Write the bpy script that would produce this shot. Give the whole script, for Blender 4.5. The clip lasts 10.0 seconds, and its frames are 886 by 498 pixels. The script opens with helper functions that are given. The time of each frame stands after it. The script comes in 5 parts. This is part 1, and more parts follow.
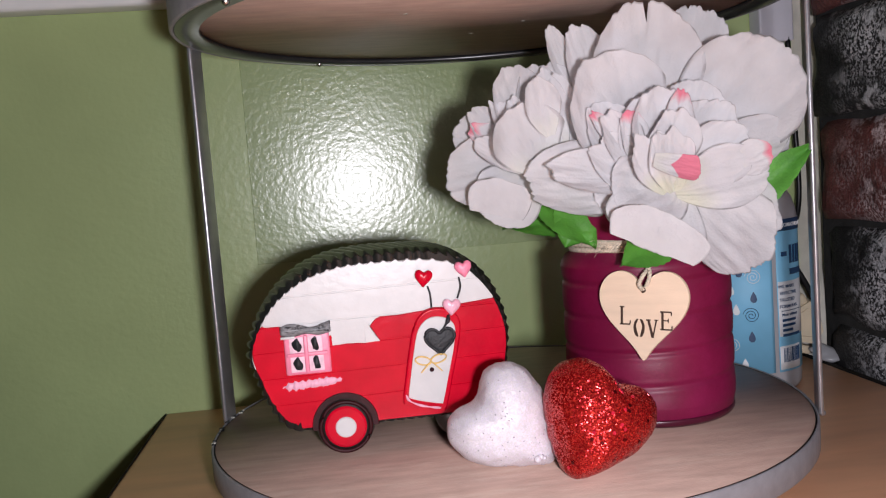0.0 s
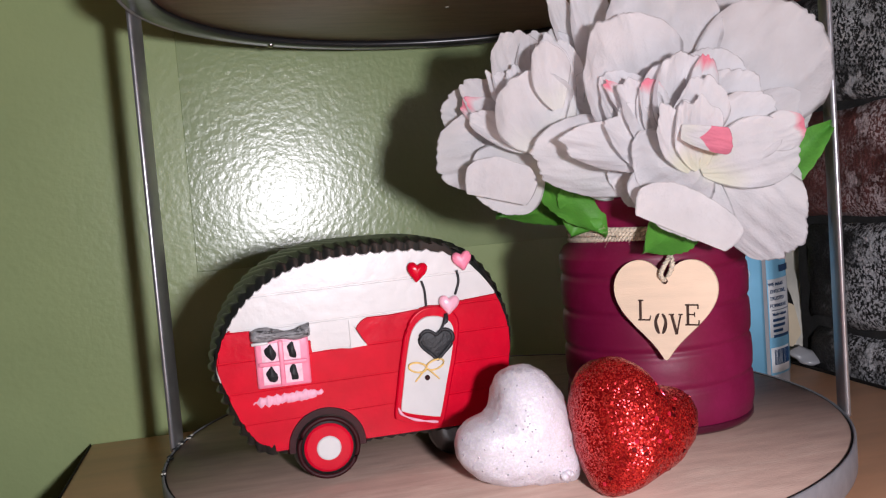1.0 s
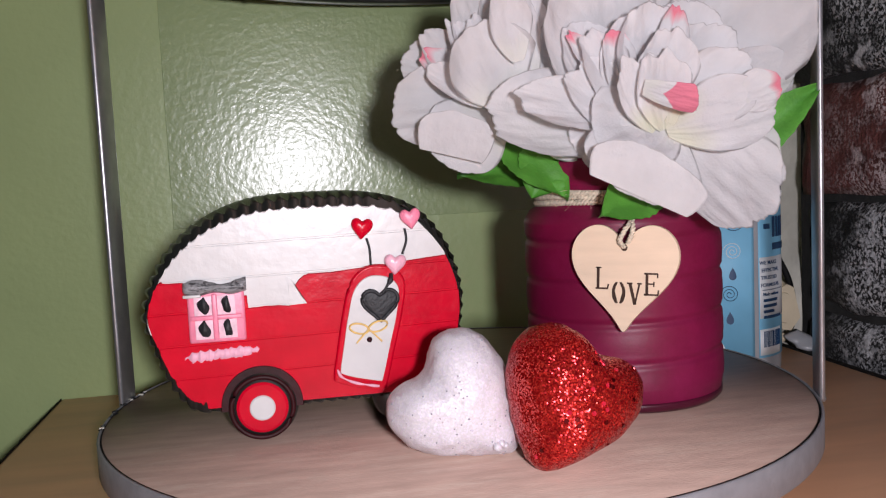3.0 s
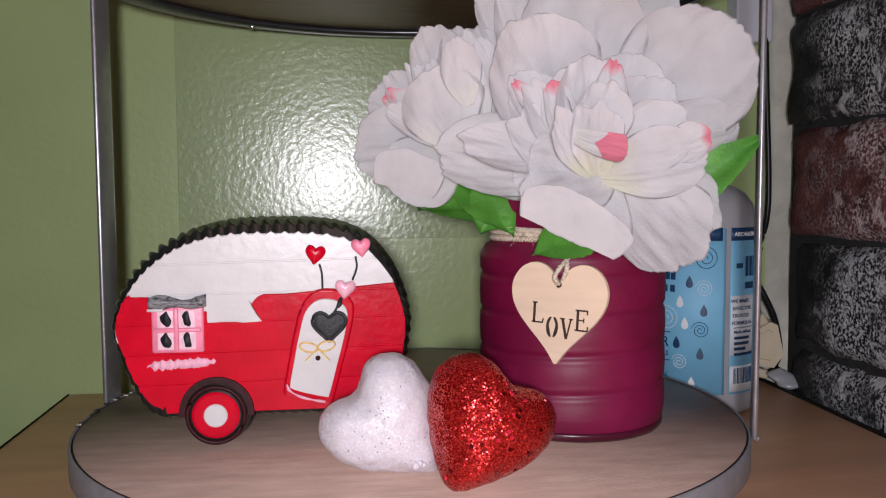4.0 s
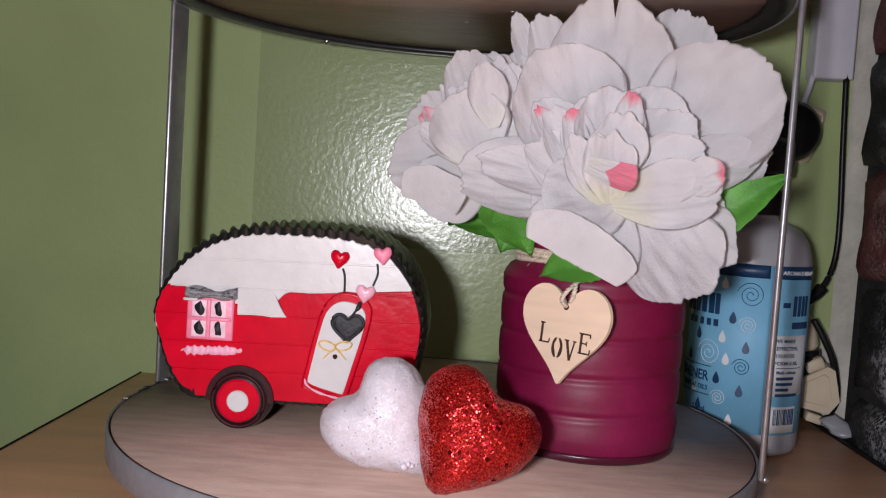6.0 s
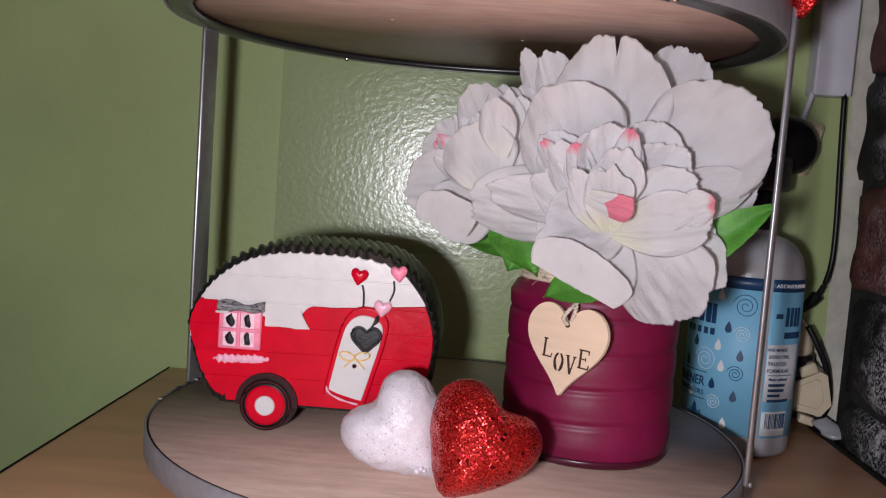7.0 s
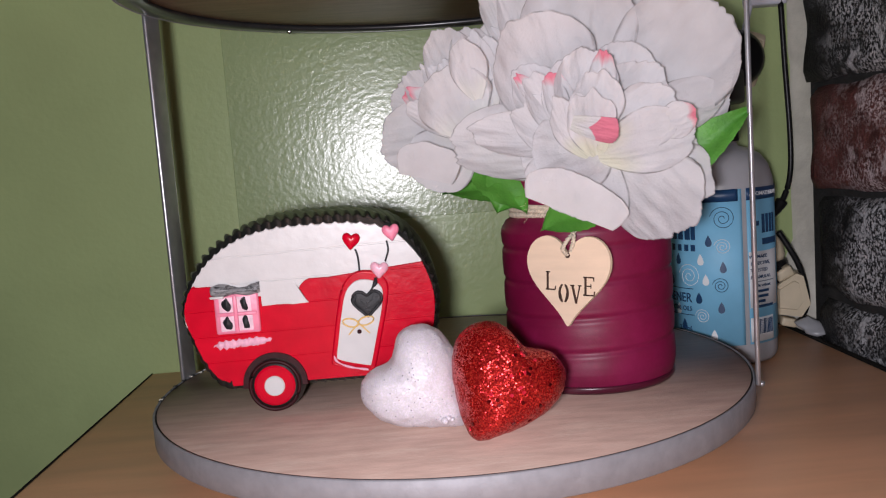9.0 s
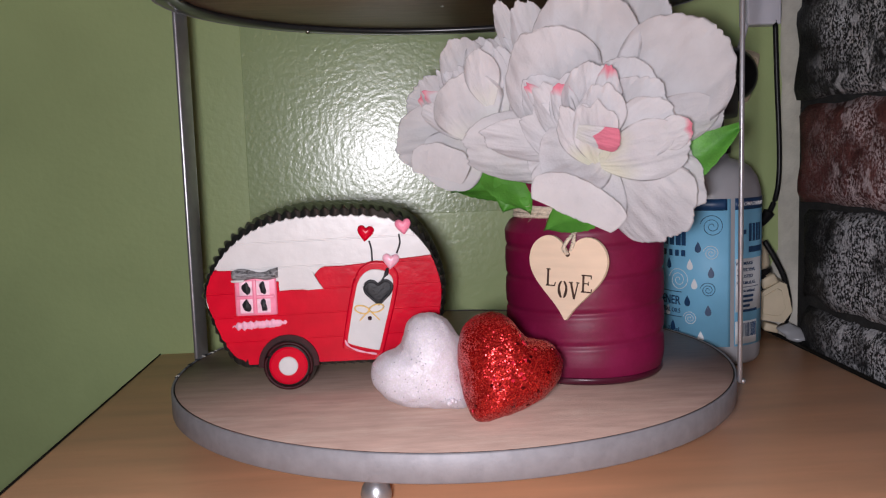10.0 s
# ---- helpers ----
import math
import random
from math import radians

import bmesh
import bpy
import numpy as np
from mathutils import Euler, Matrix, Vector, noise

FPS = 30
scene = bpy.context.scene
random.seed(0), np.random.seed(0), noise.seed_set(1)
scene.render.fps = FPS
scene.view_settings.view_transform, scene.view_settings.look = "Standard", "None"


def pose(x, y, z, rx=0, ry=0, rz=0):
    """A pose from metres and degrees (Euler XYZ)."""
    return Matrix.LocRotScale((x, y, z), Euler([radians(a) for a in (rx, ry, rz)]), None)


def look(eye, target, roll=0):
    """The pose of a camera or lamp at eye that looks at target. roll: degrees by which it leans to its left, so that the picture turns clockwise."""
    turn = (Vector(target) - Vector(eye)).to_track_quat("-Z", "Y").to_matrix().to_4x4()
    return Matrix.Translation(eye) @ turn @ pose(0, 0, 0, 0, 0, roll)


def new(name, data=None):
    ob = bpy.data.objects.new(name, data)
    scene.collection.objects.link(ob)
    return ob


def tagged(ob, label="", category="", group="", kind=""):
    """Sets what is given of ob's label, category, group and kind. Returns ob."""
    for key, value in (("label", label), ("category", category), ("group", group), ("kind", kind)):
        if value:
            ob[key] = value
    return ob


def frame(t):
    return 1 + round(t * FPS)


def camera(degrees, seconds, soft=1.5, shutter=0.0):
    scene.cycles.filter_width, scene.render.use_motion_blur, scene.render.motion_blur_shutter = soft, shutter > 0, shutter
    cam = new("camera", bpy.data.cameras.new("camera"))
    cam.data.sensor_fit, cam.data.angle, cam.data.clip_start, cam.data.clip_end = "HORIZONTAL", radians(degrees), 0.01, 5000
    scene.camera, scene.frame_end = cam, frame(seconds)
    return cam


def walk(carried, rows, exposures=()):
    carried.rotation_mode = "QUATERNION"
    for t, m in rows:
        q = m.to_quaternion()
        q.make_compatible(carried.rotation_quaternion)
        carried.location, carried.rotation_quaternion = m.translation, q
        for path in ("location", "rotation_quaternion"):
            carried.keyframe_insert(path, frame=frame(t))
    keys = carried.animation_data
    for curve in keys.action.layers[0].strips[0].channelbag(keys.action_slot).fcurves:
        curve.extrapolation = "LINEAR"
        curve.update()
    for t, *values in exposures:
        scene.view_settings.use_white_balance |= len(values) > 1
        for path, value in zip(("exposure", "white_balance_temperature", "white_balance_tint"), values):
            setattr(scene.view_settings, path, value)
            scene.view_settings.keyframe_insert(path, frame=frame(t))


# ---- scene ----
cam = camera(54.2, 10.0, soft=1.2)
METRES, EYE, TILT, LEAN, TURN = 0.36, 0.92, 0.0, 0.0, -7.0
ROWS = [
    (0.0, 0.0, 0.0, 0.0, -0.38, -5.12, 4.25),
    (0.5, -0.0775, 0.0854, -0.0384, -3.92, -4.21, 4.13),
    (1.0, -0.1053, 0.1521, -0.0472, -6.6, -3.92, 4.51),
    (1.5, -0.1052, 0.1812, -0.0571, -7.65, -4.04, 5.15),
    (2.0, -0.0982, 0.1918, -0.0821, -7.79, -4.86, 5.25),
    (3.5, 0.0619, 0.1679, -0.0791, -1.55, -4.99, 1.02),
    (4.0, 0.1245, 0.1217, -0.0564, 0.13, -4.28, 0.26),
    (4.5, 0.1828, 0.1033, -0.0495, 2.26, -3.48, -0.59),
    (5.0, 0.2178, 0.0956, -0.0593, 4.56, -3.01, -1.75),
    (5.5, 0.2435, 0.1142, -0.0652, 6.92, -3.1, -2.72),
    (7.0, 0.2602, 0.0018, 0.0086, 9.22, -4.96, -4.14),
    (7.5, 0.2446, -0.0, 0.02, 9.2, -5.35, -1.99),
    (8.0, 0.2433, 0.0177, 0.0261, 8.23, -5.64, 1.86),
    (8.5, 0.2161, 0.0278, -0.0127, 5.34, -6.14, 4.47),
    (9.0, 0.188, -0.0002, -0.0281, 4.27, -6.45, 4.15),
    (9.5, 0.1746, -0.0443, -0.0157, 3.93, -6.59, 3.23),
    (10.0, 0.1668, -0.0819, -0.0236, 3.79, -6.55, 1.83),
]
walk(cam, [(t, pose(0, 0, EYE, TILT, LEAN, TURN) @ pose(METRES * x, METRES * y, METRES * z, 90 + pitch, roll, yaw)) for t, x, y, z, yaw, pitch, roll in ROWS],
     [(0.0, 0.15), (0.5, 0.29), (1.0, 0.21), (2.0, 0.18), (3.5, 0.06), (4.0, -0.01), (4.5, -0.04), (5.5, -0.01), (7.0, -0.08), (7.5, 0.02), (8.5, 0.07), (9.0, 0.03), (10.0, -0.06)])

# ---- light: the phone's own lamp beside the lens, and a dim added fill ----
lamp_data = bpy.data.lights.new("phone_lamp", "POINT")
lamp_data.shadow_soft_size, lamp_data.energy, lamp_data.color = 0.0140, 7.9, (1.0, 0.965, 1.05)
lamp = new("phone_lamp", lamp_data)
lamp.location = (0.038, -0.046, 0.906)
# weak overhead fill, added to lift the shadows; no such fitting is known
fill_data = bpy.data.lights.new("fill_lamp", "AREA")
fill_data.size, fill_data.energy, fill_data.color = 0.5, 0.10, (1.0, 0.93, 0.84)
fill_lamp = new("fill_lamp", fill_data)
fill_lamp.matrix_world = look((-0.7, -0.9, 2.36), (-0.7, -0.9, 0.0))
world = bpy.data.worlds.new("world")
world.use_nodes = True
world.node_tree.nodes["Background"].inputs[0].default_value = (0.02, 0.02, 0.02, 1)
scene.world = world


# ---- helpers ----
def material(name, base, rough=0.5, metal=0.0, var=0.15, scale=40.0, bump=0.1, bscale=600.0, stretch=(1, 1, 1), spec=0.5,
             second=None, amount=(0.45, 0.6), coat=0.0, depth=0.001):
    m = bpy.data.materials.new(name)
    m.use_nodes = True
    nt = m.node_tree
    b = nt.nodes["Principled BSDF"]
    co = nt.nodes.new("ShaderNodeTexCoord")
    mp = nt.nodes.new("ShaderNodeMapping")
    mp.inputs["Scale"].default_value = stretch
    nt.links.new(co.outputs["Object"], mp.inputs[0])
    n1 = nt.nodes.new("ShaderNodeTexNoise")
    n1.inputs["Scale"].default_value, n1.inputs["Detail"].default_value = scale, 6
    nt.links.new(mp.outputs[0], n1.inputs["Vector"])
    ramp = nt.nodes.new("ShaderNodeValToRGB")
    lo = [max(0, c * (1 - var)) for c in base]
    hi = [min(1, c * (1 + var)) for c in base]
    ramp.color_ramp.elements[0].position, ramp.color_ramp.elements[1].position = 0.3, 0.7
    ramp.color_ramp.elements[0].color, ramp.color_ramp.elements[1].color = (*lo, 1), (*hi, 1)
    nt.links.new(n1.outputs[0], ramp.inputs[0])
    out = ramp.outputs[0]
    if second:
        n3 = nt.nodes.new("ShaderNodeTexNoise")
        n3.inputs["Scale"].default_value, n3.inputs["Detail"].default_value = scale * 0.4, 9
        n3.inputs["Roughness"].default_value = 0.8
        nt.links.new(mp.outputs[0], n3.inputs["Vector"])
        r3 = nt.nodes.new("ShaderNodeValToRGB")
        r3.color_ramp.elements[0].position, r3.color_ramp.elements[1].position = amount
        nt.links.new(n3.outputs[0], r3.inputs[0])
        mx = nt.nodes.new("ShaderNodeMix")
        mx.data_type = "RGBA"
        nt.links.new(r3.outputs[0], mx.inputs[0])
        nt.links.new(out, mx.inputs[6])
        mx.inputs[7].default_value = (*second, 1)
        out = mx.outputs[2]
    nt.links.new(out, b.inputs["Base Color"])
    b.inputs["Roughness"].default_value, b.inputs["Metallic"].default_value = rough, metal
    b.inputs["Specular IOR Level"].default_value, b.inputs["Coat Weight"].default_value = spec, coat
    if bump:
        n2 = nt.nodes.new("ShaderNodeTexNoise")
        n2.inputs["Scale"].default_value, n2.inputs["Detail"].default_value = bscale, 4
        nt.links.new(mp.outputs[0], n2.inputs["Vector"])
        bp = nt.nodes.new("ShaderNodeBump")
        bp.inputs["Strength"].default_value, bp.inputs["Distance"].default_value = bump, depth
        nt.links.new(n2.outputs[0], bp.inputs["Height"])
        nt.links.new(bp.outputs[0], b.inputs["Normal"])
    return m


def glitter(name, base, flake, rough, tilt, scale, metal):
    """Foam covered in glitter: small cells, each one tilted and tinted its own way."""
    m = material(name, base, rough, metal, 0.1, 60, 0)
    nt = m.node_tree
    b = nt.nodes["Principled BSDF"]
    co = nt.nodes.new("ShaderNodeTexCoord")
    vo = nt.nodes.new("ShaderNodeTexVoronoi")
    vo.inputs["Scale"].default_value = scale
    nt.links.new(co.outputs["Object"], vo.inputs["Vector"])
    ge = nt.nodes.new("ShaderNodeNewGeometry")
    sub = nt.nodes.new("ShaderNodeVectorMath")
    sub.operation = "SUBTRACT"
    sub.inputs[1].default_value = (0.5, 0.5, 0.5)
    nt.links.new(vo.outputs["Color"], sub.inputs[0])
    mul = nt.nodes.new("ShaderNodeVectorMath")
    mul.operation = "SCALE"
    mul.inputs["Scale"].default_value = tilt
    nt.links.new(sub.outputs[0], mul.inputs[0])
    add = nt.nodes.new("ShaderNodeVectorMath")
    nt.links.new(mul.outputs[0], add.inputs[0])
    nt.links.new(ge.outputs["Normal"], add.inputs[1])
    nrm = nt.nodes.new("ShaderNodeVectorMath")
    nrm.operation = "NORMALIZE"
    nt.links.new(add.outputs[0], nrm.inputs[0])
    nt.links.new(nrm.outputs[0], b.inputs["Normal"])
    ramp = nt.nodes.new("ShaderNodeValToRGB")
    ramp.color_ramp.elements[0].color, ramp.color_ramp.elements[1].color = (*base, 1), (*flake, 1)
    ramp.color_ramp.elements[0].position, ramp.color_ramp.elements[1].position = 0.35, 0.95
    sep = nt.nodes.new("ShaderNodeSeparateColor")
    nt.links.new(vo.outputs["Color"], sep.inputs[0])
    nt.links.new(sep.outputs[1], ramp.inputs[0])
    nt.links.new(ramp.outputs[0], b.inputs["Base Color"])
    return m


def petal_material(name, tip, from_u, heart=(0.745, 0.742, 0.70)):
    """White cloth petal, faintly yellow at its base; its tip takes the colour tip from from_u on."""
    m = material(name, (0.72, 0.725, 0.745), 0.75, 0, 0.03, 60, 0.4, 700, spec=0.2)
    nt = m.node_tree
    b = nt.nodes["Principled BSDF"]
    uv = nt.nodes.new("ShaderNodeUVMap")
    sep = nt.nodes.new("ShaderNodeSeparateXYZ")
    nt.links.new(uv.outputs[0], sep.inputs[0])
    ramp = nt.nodes.new("ShaderNodeValToRGB")
    e = ramp.color_ramp.elements
    e[0].position, e[0].color = 0.0, (*heart, 1)
    e[1].position, e[1].color = 0.35, (0.745, 0.735, 0.75, 1)
    a = e.new(from_u)
    a.color = (0.745, 0.735, 0.75, 1)
    c = e.new(min(1, from_u + 0.16))
    c.color = (*tip, 1)
    side = nt.nodes.new("ShaderNodeMath")
    side.operation, side.inputs[1].default_value = "SUBTRACT", 0.5
    nt.links.new(sep.outputs[1], side.inputs[0])
    away = nt.nodes.new("ShaderNodeMath")
    away.operation = "ABSOLUTE"
    nt.links.new(side.outputs[0], away.inputs[0])
    inner = nt.nodes.new("ShaderNodeMath")
    inner.operation, inner.inputs[1].default_value = "MULTIPLY_ADD", -0.55
    nt.links.new(away.outputs[0], inner.inputs[0])
    nt.links.new(sep.outputs[0], inner.inputs[2])
    nt.links.new(inner.outputs[0], ramp.inputs[0])
    # frayed grey cut edge, with the petals' thin shadow lines painted into it
    edge = nt.nodes.new("ShaderNodeMath")
    edge.operation, edge.inputs[0].default_value = "SUBTRACT", 0.5
    nt.links.new(away.outputs[0], edge.inputs[1])
    end = nt.nodes.new("ShaderNodeMath")
    end.operation, end.inputs[0].default_value = "SUBTRACT", 1.0
    nt.links.new(sep.outputs[0], end.inputs[1])
    near = nt.nodes.new("ShaderNodeMath")
    near.operation = "MINIMUM"
    nt.links.new(edge.outputs[0], near.inputs[0])
    nt.links.new(end.outputs[0], near.inputs[1])
    fray_shade = nt.nodes.new("ShaderNodeMapRange")
    fray_shade.inputs["From Min"].default_value, fray_shade.inputs["From Max"].default_value = 0.005, 0.014
    fray_shade.inputs["To Min"].default_value, fray_shade.inputs["To Max"].default_value = 1.0, 0.0
    nt.links.new(near.outputs[0], fray_shade.inputs[0])
    worn = nt.nodes.new("ShaderNodeTexNoise")
    worn.inputs["Scale"].default_value, worn.inputs["Detail"].default_value = 110, 4
    place = nt.nodes.new("ShaderNodeTexCoord")
    nt.links.new(place.outputs["Object"], worn.inputs["Vector"])
    uneven = nt.nodes.new("ShaderNodeMapRange")
    uneven.inputs["From Min"].default_value, uneven.inputs["From Max"].default_value = 0.38, 0.64
    uneven.inputs["To Min"].default_value, uneven.inputs["To Max"].default_value = 0.18, 0.95
    nt.links.new(worn.outputs[0], uneven.inputs[0])
    edge_shade = nt.nodes.new("ShaderNodeMath")
    edge_shade.operation = "MULTIPLY"
    nt.links.new(fray_shade.outputs[0], edge_shade.inputs[0])
    nt.links.new(uneven.outputs[0], edge_shade.inputs[1])
    cut = nt.nodes.new("ShaderNodeMix")
    cut.data_type = "RGBA"
    cut.inputs[7].default_value = (0.13, 0.12, 0.125, 1)
    nt.links.new(edge_shade.outputs[0], cut.inputs[0])
    weave = nt.nodes.new("ShaderNodeTexCoord")
    blotch = nt.nodes.new("ShaderNodeTexNoise")
    blotch.inputs["Scale"].default_value, blotch.inputs["Detail"].default_value = 70, 7
    nt.links.new(weave.outputs["Object"], blotch.inputs["Vector"])
    spread = nt.nodes.new("ShaderNodeMapRange")
    spread.inputs["From Min"].default_value, spread.inputs["From Max"].default_value = 0.35, 0.65
    spread.inputs["To Min"].default_value, spread.inputs["To Max"].default_value = 0.91, 1.05
    nt.links.new(blotch.outputs[0], spread.inputs[0])
    cloth = nt.nodes.new("ShaderNodeVectorMath")
    cloth.operation = "SCALE"
    nt.links.new(ramp.outputs[0], cloth.inputs[0])
    nt.links.new(spread.outputs[0], cloth.inputs["Scale"])
    nt.links.new(cloth.outputs[0], cut.inputs[6])
    nt.links.new(cut.outputs[2], b.inputs["Base Color"])
    # veins along the petal
    vmap = nt.nodes.new("ShaderNodeMapping")
    vmap.inputs["Scale"].default_value = (3.0, 15.0, 1.0)
    nt.links.new(uv.outputs[0], vmap.inputs[0])
    vein = nt.nodes.new("ShaderNodeTexNoise")
    vein.inputs["Scale"].default_value, vein.inputs["Detail"].default_value = 1.0, 5
    nt.links.new(vmap.outputs[0], vein.inputs["Vector"])
    vb = nt.nodes.new("ShaderNodeBump")
    vb.inputs["Strength"].default_value, vb.inputs["Distance"].default_value = 0.22, 0.0012
    nt.links.new(vein.outputs[0], vb.inputs["Height"])
    old = b.inputs["Normal"].links[0].from_socket
    nt.links.new(old, vb.inputs["Normal"])
    nt.links.new(vb.outputs[0], b.inputs["Normal"])
    tr = nt.nodes.new("ShaderNodeBsdfTranslucent")
    nt.links.new(ramp.outputs[0], tr.inputs[0])
    mix = nt.nodes.new("ShaderNodeMixShader")
    mix.inputs[0].default_value = 0.40
    out = nt.nodes["Material Output"]
    nt.links.new(b.outputs[0], mix.inputs[1])
    nt.links.new(tr.outputs[0], mix.inputs[2])
    nt.links.new(mix.outputs[0], out.inputs[0])
    return m


def thing(name, m, label, category, group="", kind=""):
    ob = new(name)
    ob.empty_display_size = 0.02
    ob.matrix_world = m
    return tagged(ob, label, category, group, kind)


def part(name, bm, mat, parent=None, label="", smooth=True):
    me = bpy.data.meshes.new(name)
    bmesh.ops.recalc_face_normals(bm, faces=bm.faces)
    bm.to_mesh(me)
    bm.free()
    for p in me.polygons:
        p.use_smooth = smooth
    me.materials.append(mat)
    ob = new(name, me)
    if parent:
        ob.parent = parent
    return tagged(ob, label)


def add_box(bm, lo, hi, bevel=0.0, m=None, segs=2):
    v = bmesh.ops.create_cube(bm, size=1)["verts"]
    for p in v:
        p.co = Vector([lo[i] + (p.co[i] + 0.5) * (hi[i] - lo[i]) for i in range(3)])
    if bevel:
        edges = list({e for p in v for e in p.link_edges})
        r = bmesh.ops.bevel(bm, geom=edges, offset=bevel, segments=segs, affect="EDGES", profile=0.6)
        v = list({q for f in r["faces"] for q in f.verts} | {q for q in v if q.is_valid})
    if m:
        for p in v:
            p.co = m @ p.co
    return v


def box(lo, hi, bevel=0.0, m=None):
    bm = bmesh.new()
    add_box(bm, lo, hi, bevel, m)
    return bm


def lathe(profile, n=64, ripple=None):
    """Turns (r, z) pairs round z; the ends close to the axis."""
    bm = bmesh.new()
    rings = []
    for r, z in profile:
        ring = []
        for k in range(n):
            a = 2 * math.pi * k / n
            rr = r + (ripple(a, z) if ripple else 0)
            ring.append(bm.verts.new((rr * math.cos(a), rr * math.sin(a), z)))
        rings.append(ring)
    for a, b in zip(rings, rings[1:]):
        for k in range(n):
            bm.faces.new((a[k], a[(k + 1) % n], b[(k + 1) % n], b[k]))
    bm.faces.new(rings[0][::-1])
    bm.faces.new(rings[-1])
    return bm


def add_tube(bm, pts, r, n=8, closed=False):
    pts = [Vector(p) for p in pts]
    rings = []
    for i, p in enumerate(pts):
        a = pts[i - 1] if (i or closed) else p
        b = pts[(i + 1) % len(pts)] if (i < len(pts) - 1 or closed) else p
        d = (b - a).normalized()
        u = d.cross(Vector((0, 0, 1)) if abs(d.z) < 0.9 else Vector((1, 0, 0))).normalized()
        w = d.cross(u)
        rr = r(i / (len(pts) - 1)) if callable(r) else r
        rings.append([bm.verts.new(p + rr * (math.cos(2 * math.pi * k / n) * u + math.sin(2 * math.pi * k / n) * w)) for k in range(n)])
    pairs = list(zip(rings, rings[1:])) + ([(rings[-1], rings[0])] if closed else [])
    for a, b in pairs:
        for k in range(n):
            bm.faces.new((a[k], a[(k + 1) % n], b[(k + 1) % n], b[k]))
    if not closed:
        bm.faces.new(rings[0][::-1])
        bm.faces.new(rings[-1])
    return bm


def tube(pts, r, n=8, closed=False):
    return add_tube(bmesh.new(), pts, r, n, closed)


def smooth_line(pts, steps=8):
    """A Catmull-Rom line through a few points."""
    p = [Vector(q) for q in pts]
    p = [2 * p[0] - p[1]] + p + [2 * p[-1] - p[-2]]
    out = []
    for i in range(1, len(p) - 2):
        for k in range(steps):
            t = k / steps
            a, b, c, d = p[i - 1:i + 3]
            out.append(0.5 * (2 * b + (c - a) * t + (2 * a - 5 * b + 4 * c - d) * t * t + (3 * b - a - 3 * c + d) * t ** 3))
    return out + [p[-2]]


def add_plate(bm, poly, y0, y1, taper=0.0):
    """A flat outline in x and z, given thickness from y0 (back) to y1 (front); taper draws its front in."""
    cx = sum(p[0] for p in poly) / len(poly)
    cz = sum(p[1] for p in poly) / len(poly)
    back = [bm.verts.new((x, y0, z)) for x, z in poly]
    front = [bm.verts.new((cx + (x - cx) * (1 - taper), y1, cz + (z - cz) * (1 - taper))) for x, z in poly]
    n = len(poly)
    for k in range(n):
        bm.faces.new((back[k], back[(k + 1) % n], front[(k + 1) % n], front[k]))
    f = bm.faces.new(front)
    g = bm.faces.new(back[::-1])
    bmesh.ops.triangulate(bm, faces=[f, g])
    return bm


def plate(poly, y0, y1, taper=0.0):
    return add_plate(bmesh.new(), poly, y0, y1, taper)


def heart_line(n=48, w=1.0, h=1.0):
    """A heart's outline, about 1 across and 1 high, its tip down."""
    out = []
    for k in range(n):
        t = 2 * math.pi * k / n
        x = 16 * math.sin(t) ** 3
        z = 13 * math.cos(t) - 5 * math.cos(2 * t) - 2 * math.cos(3 * t) - math.cos(4 * t)
        out.append((x / 33 * w, (z + 2.5) / 29.5 * h))
    return out


def soft_heart(n, w, h, rounds):
    """A heart's outline with even steps, its tip and notch rounded."""
    fine = [Vector(p) for p in heart_line(720, w, h)]
    far = [0.0]
    for k in range(720):
        far.append(far[-1] + (fine[(k + 1) % 720] - fine[k]).length)
    line, i = [], 0
    for k in range(n):
        while far[i + 1] < far[-1] * k / n:
            i += 1
        line.append(fine[i].copy())
    for _ in range(rounds):
        line = [0.5 * line[k] + 0.25 * line[k - 1] + 0.25 * line[(k + 1) % n] for k in range(n)]
    wide = max(p.x for p in line) - min(p.x for p in line)
    tall = max(p.y for p in line) - min(p.y for p in line)
    low = min(p.y for p in line)
    return [Vector((p.x * w / wide, (p.y - low) * h / tall - h / 2)) for p in line]


def puffy_heart(w, h, depth, m=None, n=64, rings=14, soft=0.05, rough=0.0):
    """A solid heart swollen in the middle, its outline rounded."""
    line = soft_heart(n, w, h, int(soft * 100))
    mid = Vector((0, 0.06 * h))
    bm = bmesh.new()
    loops = []
    for i in range(1, rings):
        a = math.pi * i / rings - math.pi / 2
        s, d = math.cos(a) ** 0.75, math.sin(a) * depth / 2
        loop = []
        for q in line:
            p = mid + (q - mid) * s
            co = Vector((p.x, d, p.y))
            if rough:
                co += co.normalized() * rough * (noise.noise(co * 160) + 0.5 * noise.noise(co * 420))
            loop.append(bm.verts.new(co))
        loops.append(loop)
    for a, b in zip(loops, loops[1:]):
        for k in range(n):
            bm.faces.new((a[k], a[(k + 1) % n], b[(k + 1) % n], b[k]))
    for loop, d in ((loops[0], -depth / 2), (loops[-1], depth / 2)):
        c = bm.verts.new((mid.x, d, mid.y))
        for k in range(n):
            bm.faces.new((loop[k], loop[(k + 1) % n], c))
    if m:
        bm.transform(m)
    return bm


